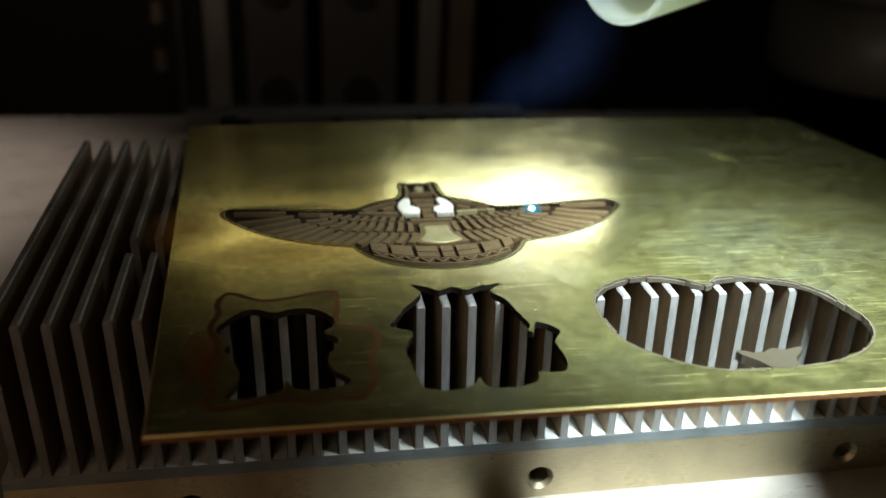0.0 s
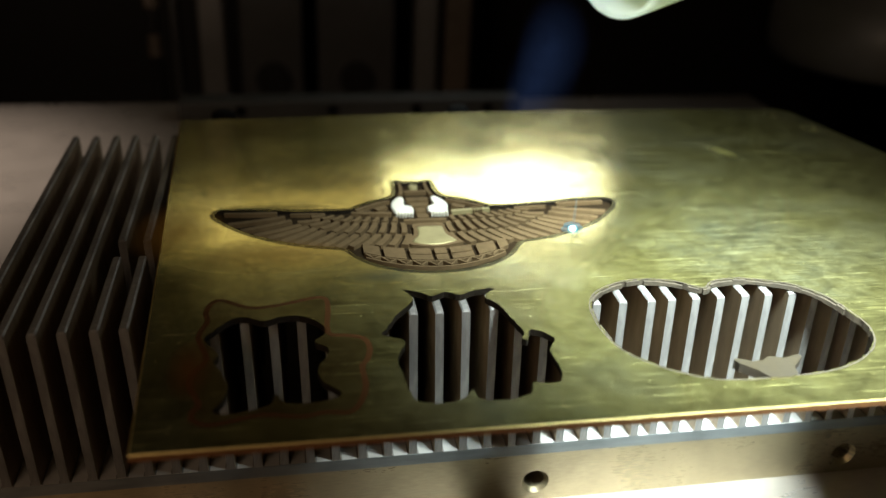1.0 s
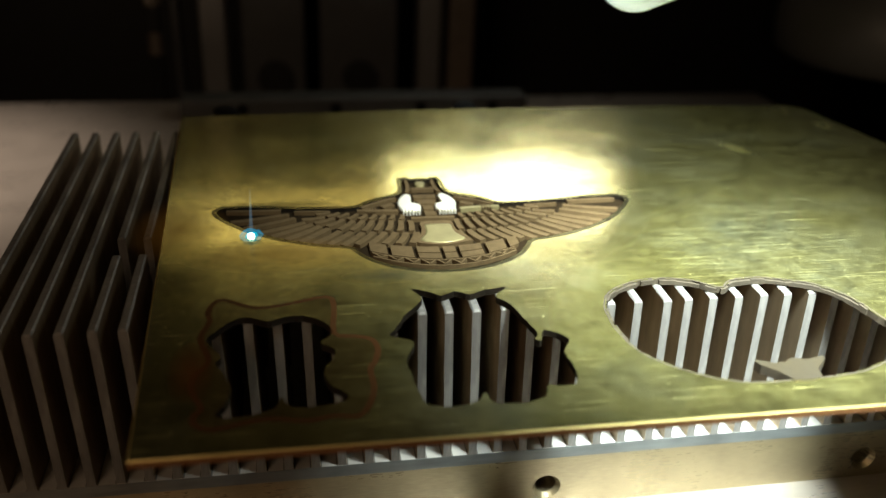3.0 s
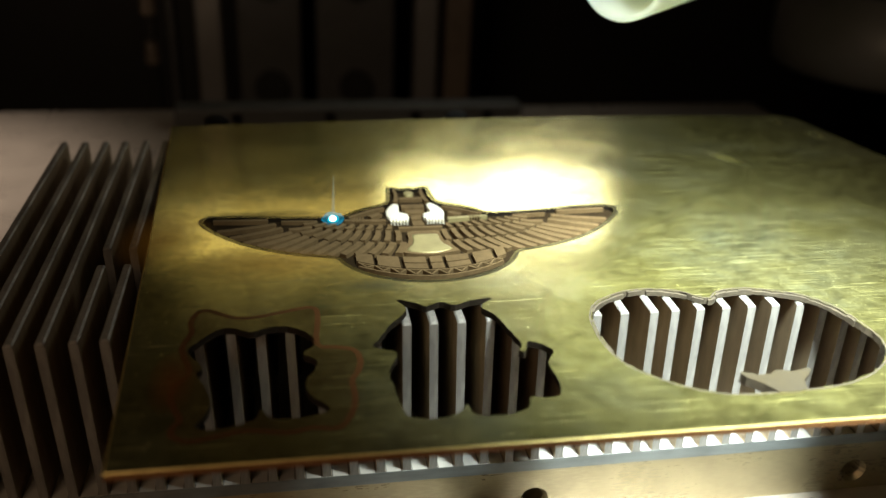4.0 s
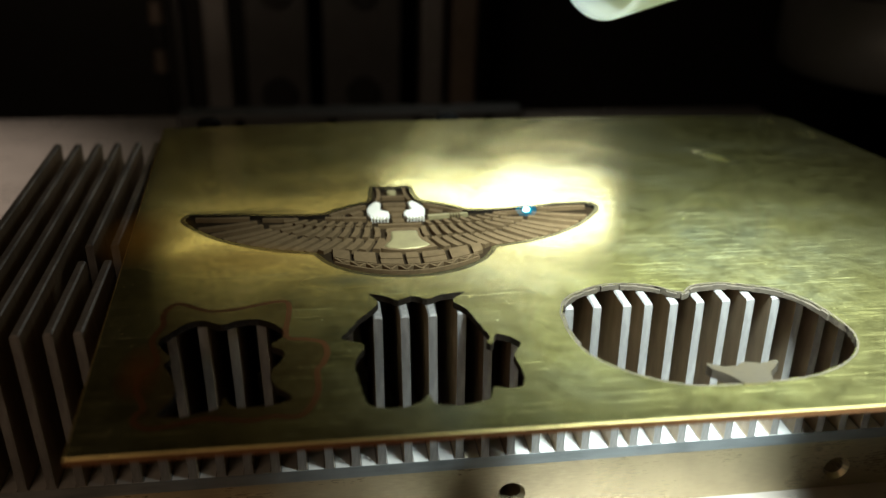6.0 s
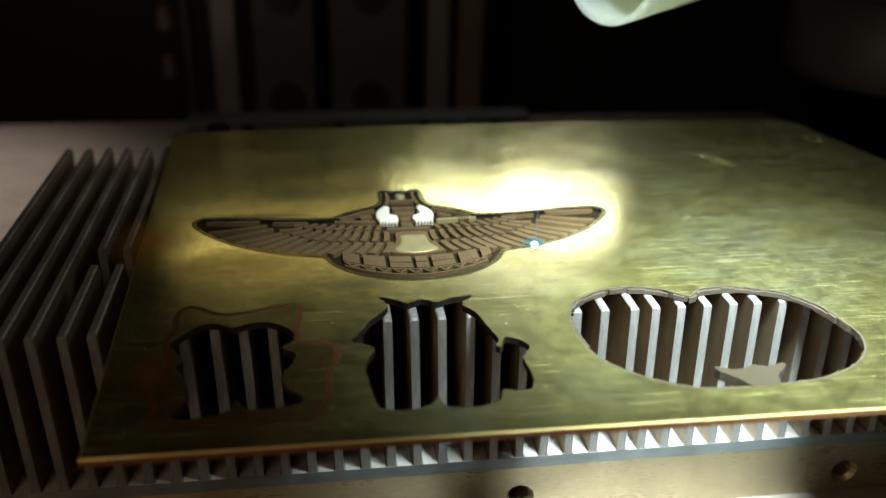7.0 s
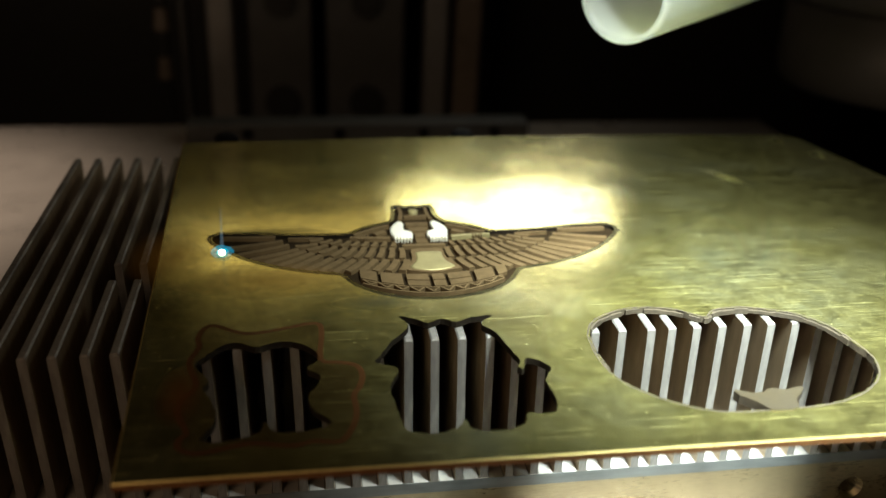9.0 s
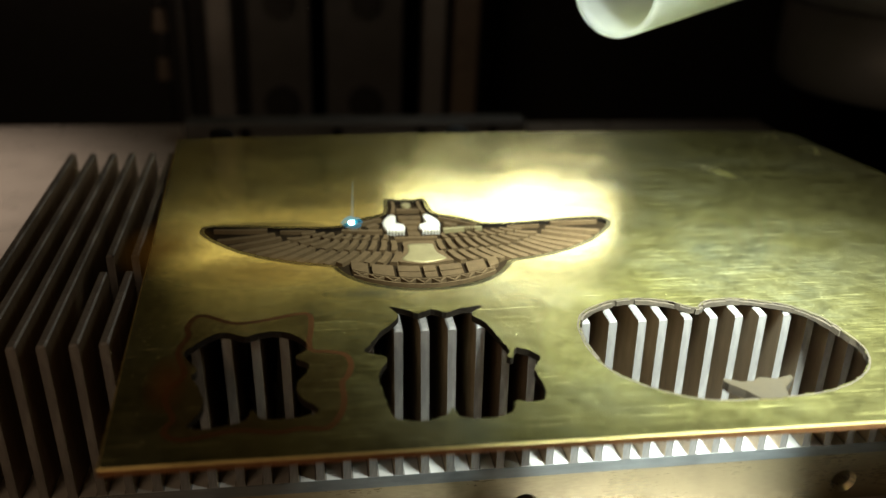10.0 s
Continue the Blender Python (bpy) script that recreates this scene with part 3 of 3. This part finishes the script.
# plate's curled back corner, a bump raised for a glint; soot round the engraving
def lump(name, x, y, rx, ry, turn, rise, label):
    """A smooth low swelling of the sheet that runs out flat at its rim."""
    bm = bmesh.new()
    c, s = math.cos(radians(turn)), math.sin(radians(turn))
    rings = []
    for r in (1.0, 0.9, 0.8, 0.7, 0.6, 0.5, 0.4, 0.3, 0.2, 0.1):
        z = TOP_Z + 0.008 + rise * (1 - r * r) ** 2
        rings.append([bm.verts.new(mm(x + r * (rx * math.cos(a) * c - ry * math.sin(a) * s), y + r * (rx * math.cos(a) * s + ry * math.sin(a) * c), z)) for a in (i * math.tau / 32 for i in range(32))])
    for ra, rb in zip(rings, rings[1:]):
        for i in range(32):
            j = (i + 1) % 32
            bm.faces.new((ra[i], ra[j], rb[j], rb[i]))
    bm.faces.new(rings[-1])
    part(name, bm, BRASS, plate, label, True)


lump("curled_corner", 159.8, 70.5, 4.5, 2.6, -70, 0.75, "bent-up corner of the brass sheet")
lump("curled_corner", 154.5, 81.0, 3.4, 2.2, -30, 0.6, "bent-up corner of the brass sheet")
# added bump, steep enough to throw a glint from the highlight panel
lump("glint_bump", 131.0, 58.5, 7.0, 2.6, -58, 0.6, "low bump added to the brass to catch a glint")


def soot_material(name, tint):
    m = veil(name, (0.0, 0.0, 0.0), 0.0, 0.5)
    n, k = m.node_tree.nodes, m.node_tree.links
    d, t = n.new("ShaderNodeBsdfDiffuse"), n.new("ShaderNodeTexNoise")
    d.inputs[0].default_value = (*tint, 1)
    t.inputs["Scale"].default_value, t.inputs["Detail"].default_value = 500, 5
    mr = n.new("ShaderNodeMapRange")
    mr.inputs["From Min"].default_value, mr.inputs["From Max"].default_value, mr.inputs["To Min"].default_value, mr.inputs["To Max"].default_value = 0.35, 0.65, 0.1, 0.6
    k.new(t.outputs["Fac"], mr.inputs["Value"])
    mix = n["Mix Shader"]
    k.new(mr.outputs[0], mix.inputs[0])
    k.new(d.outputs[0], mix.inputs[2])
    return m


def veil(name, colour, strength, share):
    """A film or glow that one can partly see through."""
    m = bpy.data.materials.new(name)
    m.use_nodes = True
    n, k = m.node_tree.nodes, m.node_tree.links
    e, t, mix = n.new("ShaderNodeEmission"), n.new("ShaderNodeBsdfTransparent"), n.new("ShaderNodeMixShader")
    e.inputs[0].default_value, e.inputs[1].default_value, mix.inputs[0].default_value = (*colour, 1), strength, share
    k.new(t.outputs[0], mix.inputs[1])
    k.new(e.outputs[0], mix.inputs[2])
    k.new(mix.outputs[0], n["Material Output"].inputs[0])
    return m


def offset(loop, d):
    """The loop moved outwards by d."""
    lp, out = ccw(loop), []
    for i in range(len(lp)):
        t = (Vector(lp[(i + 1) % len(lp)]) - Vector(lp[i - 1])).normalized()
        out.append((lp[i][0] + t.y * d, lp[i][1] - t.x * d))
    return out


outline = rounded([(SCARAB_X + x, y) for x, y in SCARAB_HALF] + [(SCARAB_X - x, y) for x, y in SCARAB_HALF[-2:0:-1]], 2)
bm = bmesh.new()
ribbon(bm, offset(outline, 0.38), 0.8, TOP_Z + 0.03)
soot = soot_material("soot film", (0.012, 0.009, 0.006))
soot.node_tree.nodes["Map Range"].inputs["To Min"].default_value = 0.25
soot.node_tree.nodes["Map Range"].inputs["To Max"].default_value = 0.85
part("soot_rim", bm, soot, plate, "thin sooty film round the engraving")


bm = bmesh.new()
ribbon(bm, rounded(RING, 3), 0.8, TOP_Z + 0.03)
burn = soot_material("scorch film", (0.11, 0.045, 0.018))
burn.node_tree.nodes["Map Range"].inputs["To Min"].default_value = 0.4
burn.node_tree.nodes["Map Range"].inputs["To Max"].default_value = 0.9
part("heat_line", bm, burn, plate, "thin dark red-brown scorched outline")
bm = bmesh.new()
sheet(bm, [ccw(rounded(RING, 3)), ccw(rounded(APERTURE_A, 3))], TOP_Z + 0.02)
scorch = soot_material("brown scorch", (0.07, 0.035, 0.010))
scorch.node_tree.nodes["Map Range"].inputs["To Max"].default_value = 0.28
part("scorched_band", bm, scorch, plate, "brown scorched band round the cut-out")


def tint_film(name, label, x, y, rx, ry, tint, share):
    """A glow, scorch or soot tint on the brass that fades out to its rim."""
    m = soot_material(name, tint)
    n, k = m.node_tree.nodes, m.node_tree.links
    tc, mp, g, mul = n.new("ShaderNodeTexCoord"), n.new("ShaderNodeMapping"), n.new("ShaderNodeTexGradient"), n.new("ShaderNodeMath")
    mp.vector_type = "TEXTURE"
    mp.inputs["Location"].default_value, mp.inputs["Scale"].default_value = mm(x, y, TOP_Z), mm(rx, ry, 10)
    g.gradient_type, mul.operation = "SPHERICAL", "MULTIPLY"
    k.new(tc.outputs["Object"], mp.inputs["Vector"])
    k.new(mp.outputs[0], g.inputs["Vector"])
    k.new(g.outputs["Fac"], mul.inputs[0])
    mul.inputs[1].default_value = share
    k.new(mul.outputs[0], n["Mix Shader"].inputs[0])
    bm = bmesh.new()
    sheet(bm, [[(x + rx * math.cos(a * math.tau / 32), y + ry * math.sin(a * math.tau / 32)) for a in range(32)]], TOP_Z + 0.045 + 0.012 * (len(plate.children) - 8))
    part(name, bm, m, plate, label)


# first two films paint the orange glow at the left wing; third is scorch
tint_film("glow_scorch_tint", "orange-brown glow and scorch tint on the brass", 20.5, 28.0, 8.0, 12.0, (0.40, 0.20, 0.03), 0.6)
tint_film("glow_scorch_tint", "orange-brown glow and scorch tint on the brass", 35.0, 18.0, 14.0, 6.0, (0.36, 0.19, 0.04), 0.4)
tint_film("glow_scorch_tint", "orange-brown glow and scorch tint on the brass", 25.5, -12.0, 3.0, 7.0, (0.16, 0.06, 0.015), 0.6)
tint_film("soot_haze", "dull grey-green soot haze on the brass", 36.0, 36.2, 12.0, 2.0, (0.03, 0.025, 0.012), 0.5)
tint_film("soot_haze", "dull grey-green soot haze on the brass", 52.0, 9.6, 7.0, 2.6, (0.05, 0.05, 0.03), 0.4)

bm = bmesh.new()
ribbon(bm, rough_edge(offset(rounded(APERTURE_C, 7), 0.20), 0.06, 8), 0.24, TOP_Z + 0.012)
part("cut_rim", bm, CUT, plate, "thin brown rim of the largest cut-out")

# broken burrs along the wall of the largest cut-out
edge_out, edge_in = offset(rounded(APERTURE_C, 6), 0.02), offset(rounded(APERTURE_C, 6), -0.38)
rnd = random.Random(12)
k = 0
while k < len(edge_out) - 5:
    n = rnd.choice((3, 4, 4, 5))
    if edge_out[k][1] < -9:
        k += n
        continue
    bm = bmesh.new()
    prism(bm, ccw(edge_out[k:k + n] + edge_in[k:k + n][::-1]), FIN_Z + rnd.uniform(0.02, 0.25), TOP_Z - rnd.uniform(0.05, 0.3))
    part("burr", bm, CUT, plate)
    k += n - 1 + (1 if rnd.random() < 0.35 else 0)


def swept_tube(bm, line, outer, inner, sides=40):
    """A hollow tube along a line of points in mm, open at its first point."""
    pts = [Vector(mm(*p)) for p in line]
    rings_out, rings_in = [], []
    for i, p in enumerate(pts):
        d = (pts[min(i + 1, len(pts) - 1)] - pts[max(i - 1, 0)]).normalized()
        u = d.cross(Vector((0.66, -0.75, 0.02))).normalized()
        v = d.cross(u)
        for rings, r in ((rings_out, outer), (rings_in, inner)):
            rings.append([bm.verts.new(p + (u * math.cos(a * math.tau / sides) + v * math.sin(a * math.tau / sides)) * r * 0.001) for a in range(sides)])
    for rings in (rings_out, rings_in):
        for la, lb in zip(rings, rings[1:]):
            for i in range(sides):
                j = (i + 1) % sides
                bm.faces.new((la[i], la[j], lb[j], lb[i]))
    for e in (0, -1):
        for i in range(sides):
            j = (i + 1) % sides
            bm.faces.new((rings_out[e][i], rings_out[e][j], rings_in[e][j], rings_in[e][i]))
    bmesh.ops.recalc_face_normals(bm, faces=bm.faces)


def air_tube():
    tube = empty("air_tube", (101.2, 53, 77.2))
    tagged(tube, "off-white plastic air tube with an open cut end", "tube")
    way = Vector((0.75, 0.66, 0.03)).normalized()
    line = [tuple(way * d) for d in (0, 2, 10, 30, 60, 90)]
    x, y, z = line[-1]
    line += [(x + 12, y + 10, z + 6), (x + 18, y + 15, z + 20), (x + 20, y + 17, z + 60), (x + 20, y + 17, z + 400)]
    bm = bmesh.new()
    swept_tube(bm, line, 9.0, 7.9)
    part("tube_wall", bm, PLASTIC, tube, smooth=True)
    bm = bmesh.new()
    collar = [tuple(way * d) for d in (70, 74, 82, 86)]
    swept_tube(bm, collar, 10.4, 9.05)
    part("collar", bm, RUBBER, tube, smooth=True)
    return tube


air_tube()


def hanging_hose():
    hose = empty("extraction_hose", (293, 232, 10))
    tagged(hose, "thick plastic extraction hose end behind the plate, painted dark for the gloom", "hose")
    for name, prof in (("nozzle", ((40, 8), (44, 0), (47, 2), (48, 10), (48, 34), (44, 34))), ("clamp_ring", ((44, 34.2), (50, 36), (50, 44), (44, 46))), ("hose_wall", ((40, 46.2), (46.5, 48), (46.5, 550)))):
        shell(hose, name, prof)
    return hose


def shell(hose, name, prof):
    bm = bmesh.new()
    loops = [[bm.verts.new(mm(r * math.cos(a * math.tau / 48), r * math.sin(a * math.tau / 48), d)) for a in range(48)] for r, d in prof]
    for la, lb in zip(loops, loops[1:]):
        for i in range(48):
            j = (i + 1) % 48
            bm.faces.new((la[i], la[j], lb[j], lb[i]))
    bm.faces.new(loops[0][::-1])
    part(name, bm, SHADED_HOSE, hose, smooth=True)


hanging_hose()


def rail(name, x0, x1, y, mat, label, depth=14.0):
    ob = empty(name, ((x0 + x1) / 2, y, -80))
    tagged(ob, label, "guide rail")
    w = (x1 - x0) / 2
    part("post", box((-w, -depth / 2, 0), (w, depth / 2, 640), 1.5), mat, ob)
    part("foot", box((-w - 3, -depth / 2 - 3, 0), (w + 3, depth / 2 + 3, 14), 1.0), BLACK, ob)
    return ob


# uprights behind the bed
rail("guide_rod", 3.6, 14.8, 300, ROD, "bright grey metal guide rail upright behind the bed")
rail("guide_rod", 100, 110, 300, ROD, "bright grey metal guide rail upright behind the bed")
rail("frame_post", 114.5, 126, 302, COPPER, "brownish metal frame post behind the bed")
rail("frame_post", -7.5, -4.5, 296, GREY, "thin grey metal frame post behind the bed")


def cover(x0, x1, y):
    ob = empty("cover_panel", ((x0 + x1) / 2, y, -80))
    tagged(ob, "dull grey machine cover panel standing behind the bed", "panel", "cover panels")
    w = (x1 - x0) / 2
    part("panel", box((-w, -3, 0), (w, 3, 640), 1.0), GREY, ob)
    part("clamp", rod((0, -7, 62), (0, -3.1, 62), 8, 24), BLACK, ob)
    part("clamp", rod((0, -7, 109), (0, -3.1, 109), 7, 24), BLACK, ob)
    return ob


cover(20.5, 49.0, 312)
cover(56.0, 92.0, 312)


def sleeve():
    ob = empty("cable_sleeve", (-15, 292, -80))
    tagged(ob, "dark cable chain with two pale brown connectors", "cable")
    part("cable", rod((0, 3, 0), (0, 3, 640), 2.2), BLACK, ob)
    for z in (78, 99, 121):
        part("connector", rod((0, 0, z), (0, 0, z + 9), 3.4, 16, 2.6), COPPER, ob, "pale brown connector")
    return ob


sleeve()


# ---- the laser spot and its stray glow ----
def ball(r, squash, z, seed, lumps=0.25):
    bm = bmesh.new()
    bmesh.ops.create_icosphere(bm, subdivisions=3, radius=r * 0.001)
    for v in bm.verts:
        v.co *= 1 + lumps * noise.noise(v.co * 1100 + Vector((seed, 0, 0)))
        v.co.z = v.co.z * squash + z * 0.001
    return bm


def laser_spot():
    spot_ob = empty("laser_spot", (81, 32, TOP_Z))
    tagged(spot_ob, "small blue-white burning laser spot on the engraving", "laser spot")
    part("core", ball(0.55, 0.7, 0.2, 1), glow("white-hot core", (0.6, 0.95, 1.0), 20.0), spot_ob, "white-hot core", True)
    part("halo", ball(0.95, 0.6, 0.1, 5), veil("cyan plasma", (0.0, 0.55, 0.8), 1.6, 0.3), spot_ob, "cyan plasma fringe", True)
    part("outer_halo", ball(1.8, 0.55, 0.1, 9), veil("thin cyan plasma", (0.0, 0.42, 0.7), 1.1, 0.17), spot_ob, "thin cyan glow", True)
    part("plume", rod((0, 0, 0.4), (0.2, 0.3, 8.0), 0.35, 8, 0.05), veil("faint blue plume", (0.45, 0.75, 0.95), 0.4, 0.1), spot_ob, "faint pale blue plume")
    return spot_ob


def stray_glow():
    ob = empty("stray_laser_glow", (48, 30, FLOOR_Z))
    tagged(ob, "glowing violet sheet for stray laser light between the heat sink fins", "laser glow")
    # added glowing sheet for laser light on the fins; sinks into the base between
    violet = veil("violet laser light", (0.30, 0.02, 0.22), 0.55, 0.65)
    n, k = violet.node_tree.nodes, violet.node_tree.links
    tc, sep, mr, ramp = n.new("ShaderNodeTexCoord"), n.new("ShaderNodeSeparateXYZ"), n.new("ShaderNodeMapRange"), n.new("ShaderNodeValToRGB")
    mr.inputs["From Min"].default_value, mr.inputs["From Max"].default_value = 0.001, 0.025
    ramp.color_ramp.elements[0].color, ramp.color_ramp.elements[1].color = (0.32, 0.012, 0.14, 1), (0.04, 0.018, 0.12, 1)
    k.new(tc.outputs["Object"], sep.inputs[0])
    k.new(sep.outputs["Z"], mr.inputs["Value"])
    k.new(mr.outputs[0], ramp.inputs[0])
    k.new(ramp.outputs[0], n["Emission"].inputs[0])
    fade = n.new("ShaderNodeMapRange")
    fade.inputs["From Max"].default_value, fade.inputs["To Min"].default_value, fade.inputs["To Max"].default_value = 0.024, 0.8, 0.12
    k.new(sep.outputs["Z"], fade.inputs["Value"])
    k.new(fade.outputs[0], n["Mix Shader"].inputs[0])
    part("glowing_sheet", box((-1.35, -0.3, 0.8), (1.35, 0.3, 25.0), 0.25), violet, ob)
    return ob


def smoke_wisp(seed, x, y, z):
    """A loose bundle of thin curved veils of smoke, each fading out to its rim."""
    ob = empty("smoke_wisp", (x, y, z))
    tagged(ob, "faint blue wisp of smoke, self-glowing for the laser light in it", "smoke")
    # veils emit a faint blue in place of scattered laser light
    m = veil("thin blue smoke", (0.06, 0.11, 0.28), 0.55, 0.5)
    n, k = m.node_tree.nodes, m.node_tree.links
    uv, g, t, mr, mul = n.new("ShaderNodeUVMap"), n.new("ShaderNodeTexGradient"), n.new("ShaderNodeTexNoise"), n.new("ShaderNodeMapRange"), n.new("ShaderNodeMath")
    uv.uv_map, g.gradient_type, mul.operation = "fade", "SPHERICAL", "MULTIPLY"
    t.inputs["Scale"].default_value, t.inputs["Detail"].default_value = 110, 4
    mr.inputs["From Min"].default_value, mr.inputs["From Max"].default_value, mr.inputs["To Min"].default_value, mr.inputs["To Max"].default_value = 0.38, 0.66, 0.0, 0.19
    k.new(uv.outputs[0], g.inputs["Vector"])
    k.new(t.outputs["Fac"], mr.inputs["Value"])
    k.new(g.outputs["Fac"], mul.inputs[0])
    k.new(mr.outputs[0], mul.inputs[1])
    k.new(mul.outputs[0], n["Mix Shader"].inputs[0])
    rnd = random.Random(seed)
    for i in range(5):
        cx, cy, cz = -4 + 3.0 * i + rnd.uniform(-3, 3), rnd.uniform(-6, 6), -8 + 5.5 * i
        rx, rz, turn = rnd.uniform(8, 12), rnd.uniform(12, 18), rnd.uniform(-25, 25)
        bm = bmesh.new()
        fade = bm.loops.layers.uv.new("fade")
        c, sn, grid = math.cos(radians(turn)), math.sin(radians(turn)), {}
        for a in range(9):
            for b in range(9):
                u, v = a / 4 - 1, b / 4 - 1
                lx, ly = rx * u + 2.5 * v, 3.0 * math.sin(2.1 * u + seed) + 2.0 * v * v
                grid[a, b] = bm.verts.new(mm(cx + lx * c - ly * sn, cy + lx * sn + ly * c, cz + rz * v))
        for a in range(8):
            for b in range(8):
                ij = ((a, b), (a + 1, b), (a + 1, b + 1), (a, b + 1))
                for loop, (p, q) in zip(bm.faces.new([grid[e] for e in ij]).loops, ij):
                    loop[fade].uv = (p / 4 - 1, q / 4 - 1)
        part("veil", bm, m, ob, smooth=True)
    return ob


SPOT_WAY = [
    (0.0, 81.2, 32.3), (0.3, 90.2, 33.2), (0.6, 95.4, 30.0), (0.9, 88.6, 23.0), (1.0, 86.8, 23.0), (1.2, 81.8, 20.4), (1.5, 75.1, 15.9), (1.8, 66.2, 11.0),
    (2.1, 57.2, 10.8), (2.4, 48.8, 16.2), (2.5, 47.2, 18.6), (2.7, 41.3, 20.8), (3.0, 32.0, 24.5), (3.25, 26.6, 30.6), (3.45, 29.5, 34.2), (3.8, 42.2, 33.4),
    (4.1, 50.0, 33.7), (4.4, 57.0, 39.8), (4.5, 57.6, 42.0), (4.7, 57.4, 43.4), (5.0, 63.7, 45.0), (5.3, 65.2, 38.6), (5.5, 72.5, 34.7), (5.7, 77.6, 32.6),
    (6.0, 85.0, 33.2), (6.4, 94.6, 32.8), (6.6, 93.6, 28.4), (6.8, 88.6, 24.6), (7.0, 82.0, 20.6), (7.2, 75.6, 16.6), (7.5, 69.2, 11.8), (7.6, 66.5, 11.4),
    (7.8, 59.5, 10.8), (8.0, 53.4, 12.3), (8.2, 48.9, 16.8), (8.5, 40.5, 21.0), (8.7, 34.9, 23.1), (9.0, 28.2, 28.4), (9.3, 30.7, 33.4), (9.5, 36.9, 32.7),
    (9.8, 46.6, 33.2), (10.0, 51.4, 35.8),
]
GLOW_WAY = [
    (0.0, 72.0, -14), (1.3, 72.0, -14), (1.4, 74.0, 12), (1.6, 74.0, 12), (1.7, 66.0, 12), (1.85, 66.0, 12), (1.95, 66.0, -14), (2.05, 58.0, -14), (2.1, 58.0, 12),
    (2.15, 58.0, 12), (2.25, 54.0, -14), (2.55, 42.0, -14), (2.65, 42.0, 12), (2.7, 42.0, 12), (2.8, 38.0, 12), (2.9, 38.0, -14), (7.3, 70.0, -14), (7.4, 70.0, 12), (7.52, 70.0, 12),
    (7.6, 66.0, 12), (7.8, 58.0, 12), (7.95, 54.0, 12), (8.05, 54.0, 12), (8.2, 50.0, -14), (8.4, 42.0, -14), (8.5, 42.0, 13.6), (8.58, 38.0, -14), (8.65, 34.0, 12), (8.75, 34.0, 12), (8.85, 34.0, -14), (9.2, 30.0, -14), (9.25, 30.0, 12),
    (9.35, 30.0, 12), (9.45, 30.0, -14), (10.0, 30.0, -14),
]
laser = laser_spot()
stray = stray_glow()
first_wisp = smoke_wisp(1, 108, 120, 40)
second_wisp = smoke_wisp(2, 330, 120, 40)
# x, y, z and the lean of the smoke, kept out of view between puffs
FIRST_WISP_WAY = [(0.0, 108, 40, 12), (0.1, 109, 42, 12), (0.25, 116, 135, 14), (1.3, 116, 140, 14), (1.6, 108, 95, 20), (1.8, 102, 46, 20), (2.0, 96, 50, 22), (2.2, 88, 56, 22), (2.5, 84, 130, 22), (10.0, 84, 150, 22)]
SECOND_WISP_WAY = [(0.0, 330, 40, 10), (0.3, 280, 40, 10), (0.5, 135, 36, 10), (0.6, 112, 38, 12), (1.0, 106, 32, -10), (1.3, 110, 130, 0), (4.3, 60, 140, 12), (4.7, 76, 90, 12), (5.0, 82, 42, 12), (5.2, 84, 60, 12), (5.5, 88, 135, 12), (10.0, 88, 150, 12)]


def motions():
    walk(laser, [(t, pose(x * 0.001, y * 0.001, TOP_Z * 0.001)) for t, x, y in SPOT_WAY])
    for wisp, way in ((first_wisp, FIRST_WISP_WAY), (second_wisp, SECOND_WISP_WAY)):
        walk(wisp, [(t, pose(x * 0.001, 0.120, z * 0.001, 0, lean, 0)) for t, x, z, lean in way])
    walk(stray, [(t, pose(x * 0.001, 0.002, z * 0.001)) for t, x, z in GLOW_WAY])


motions()
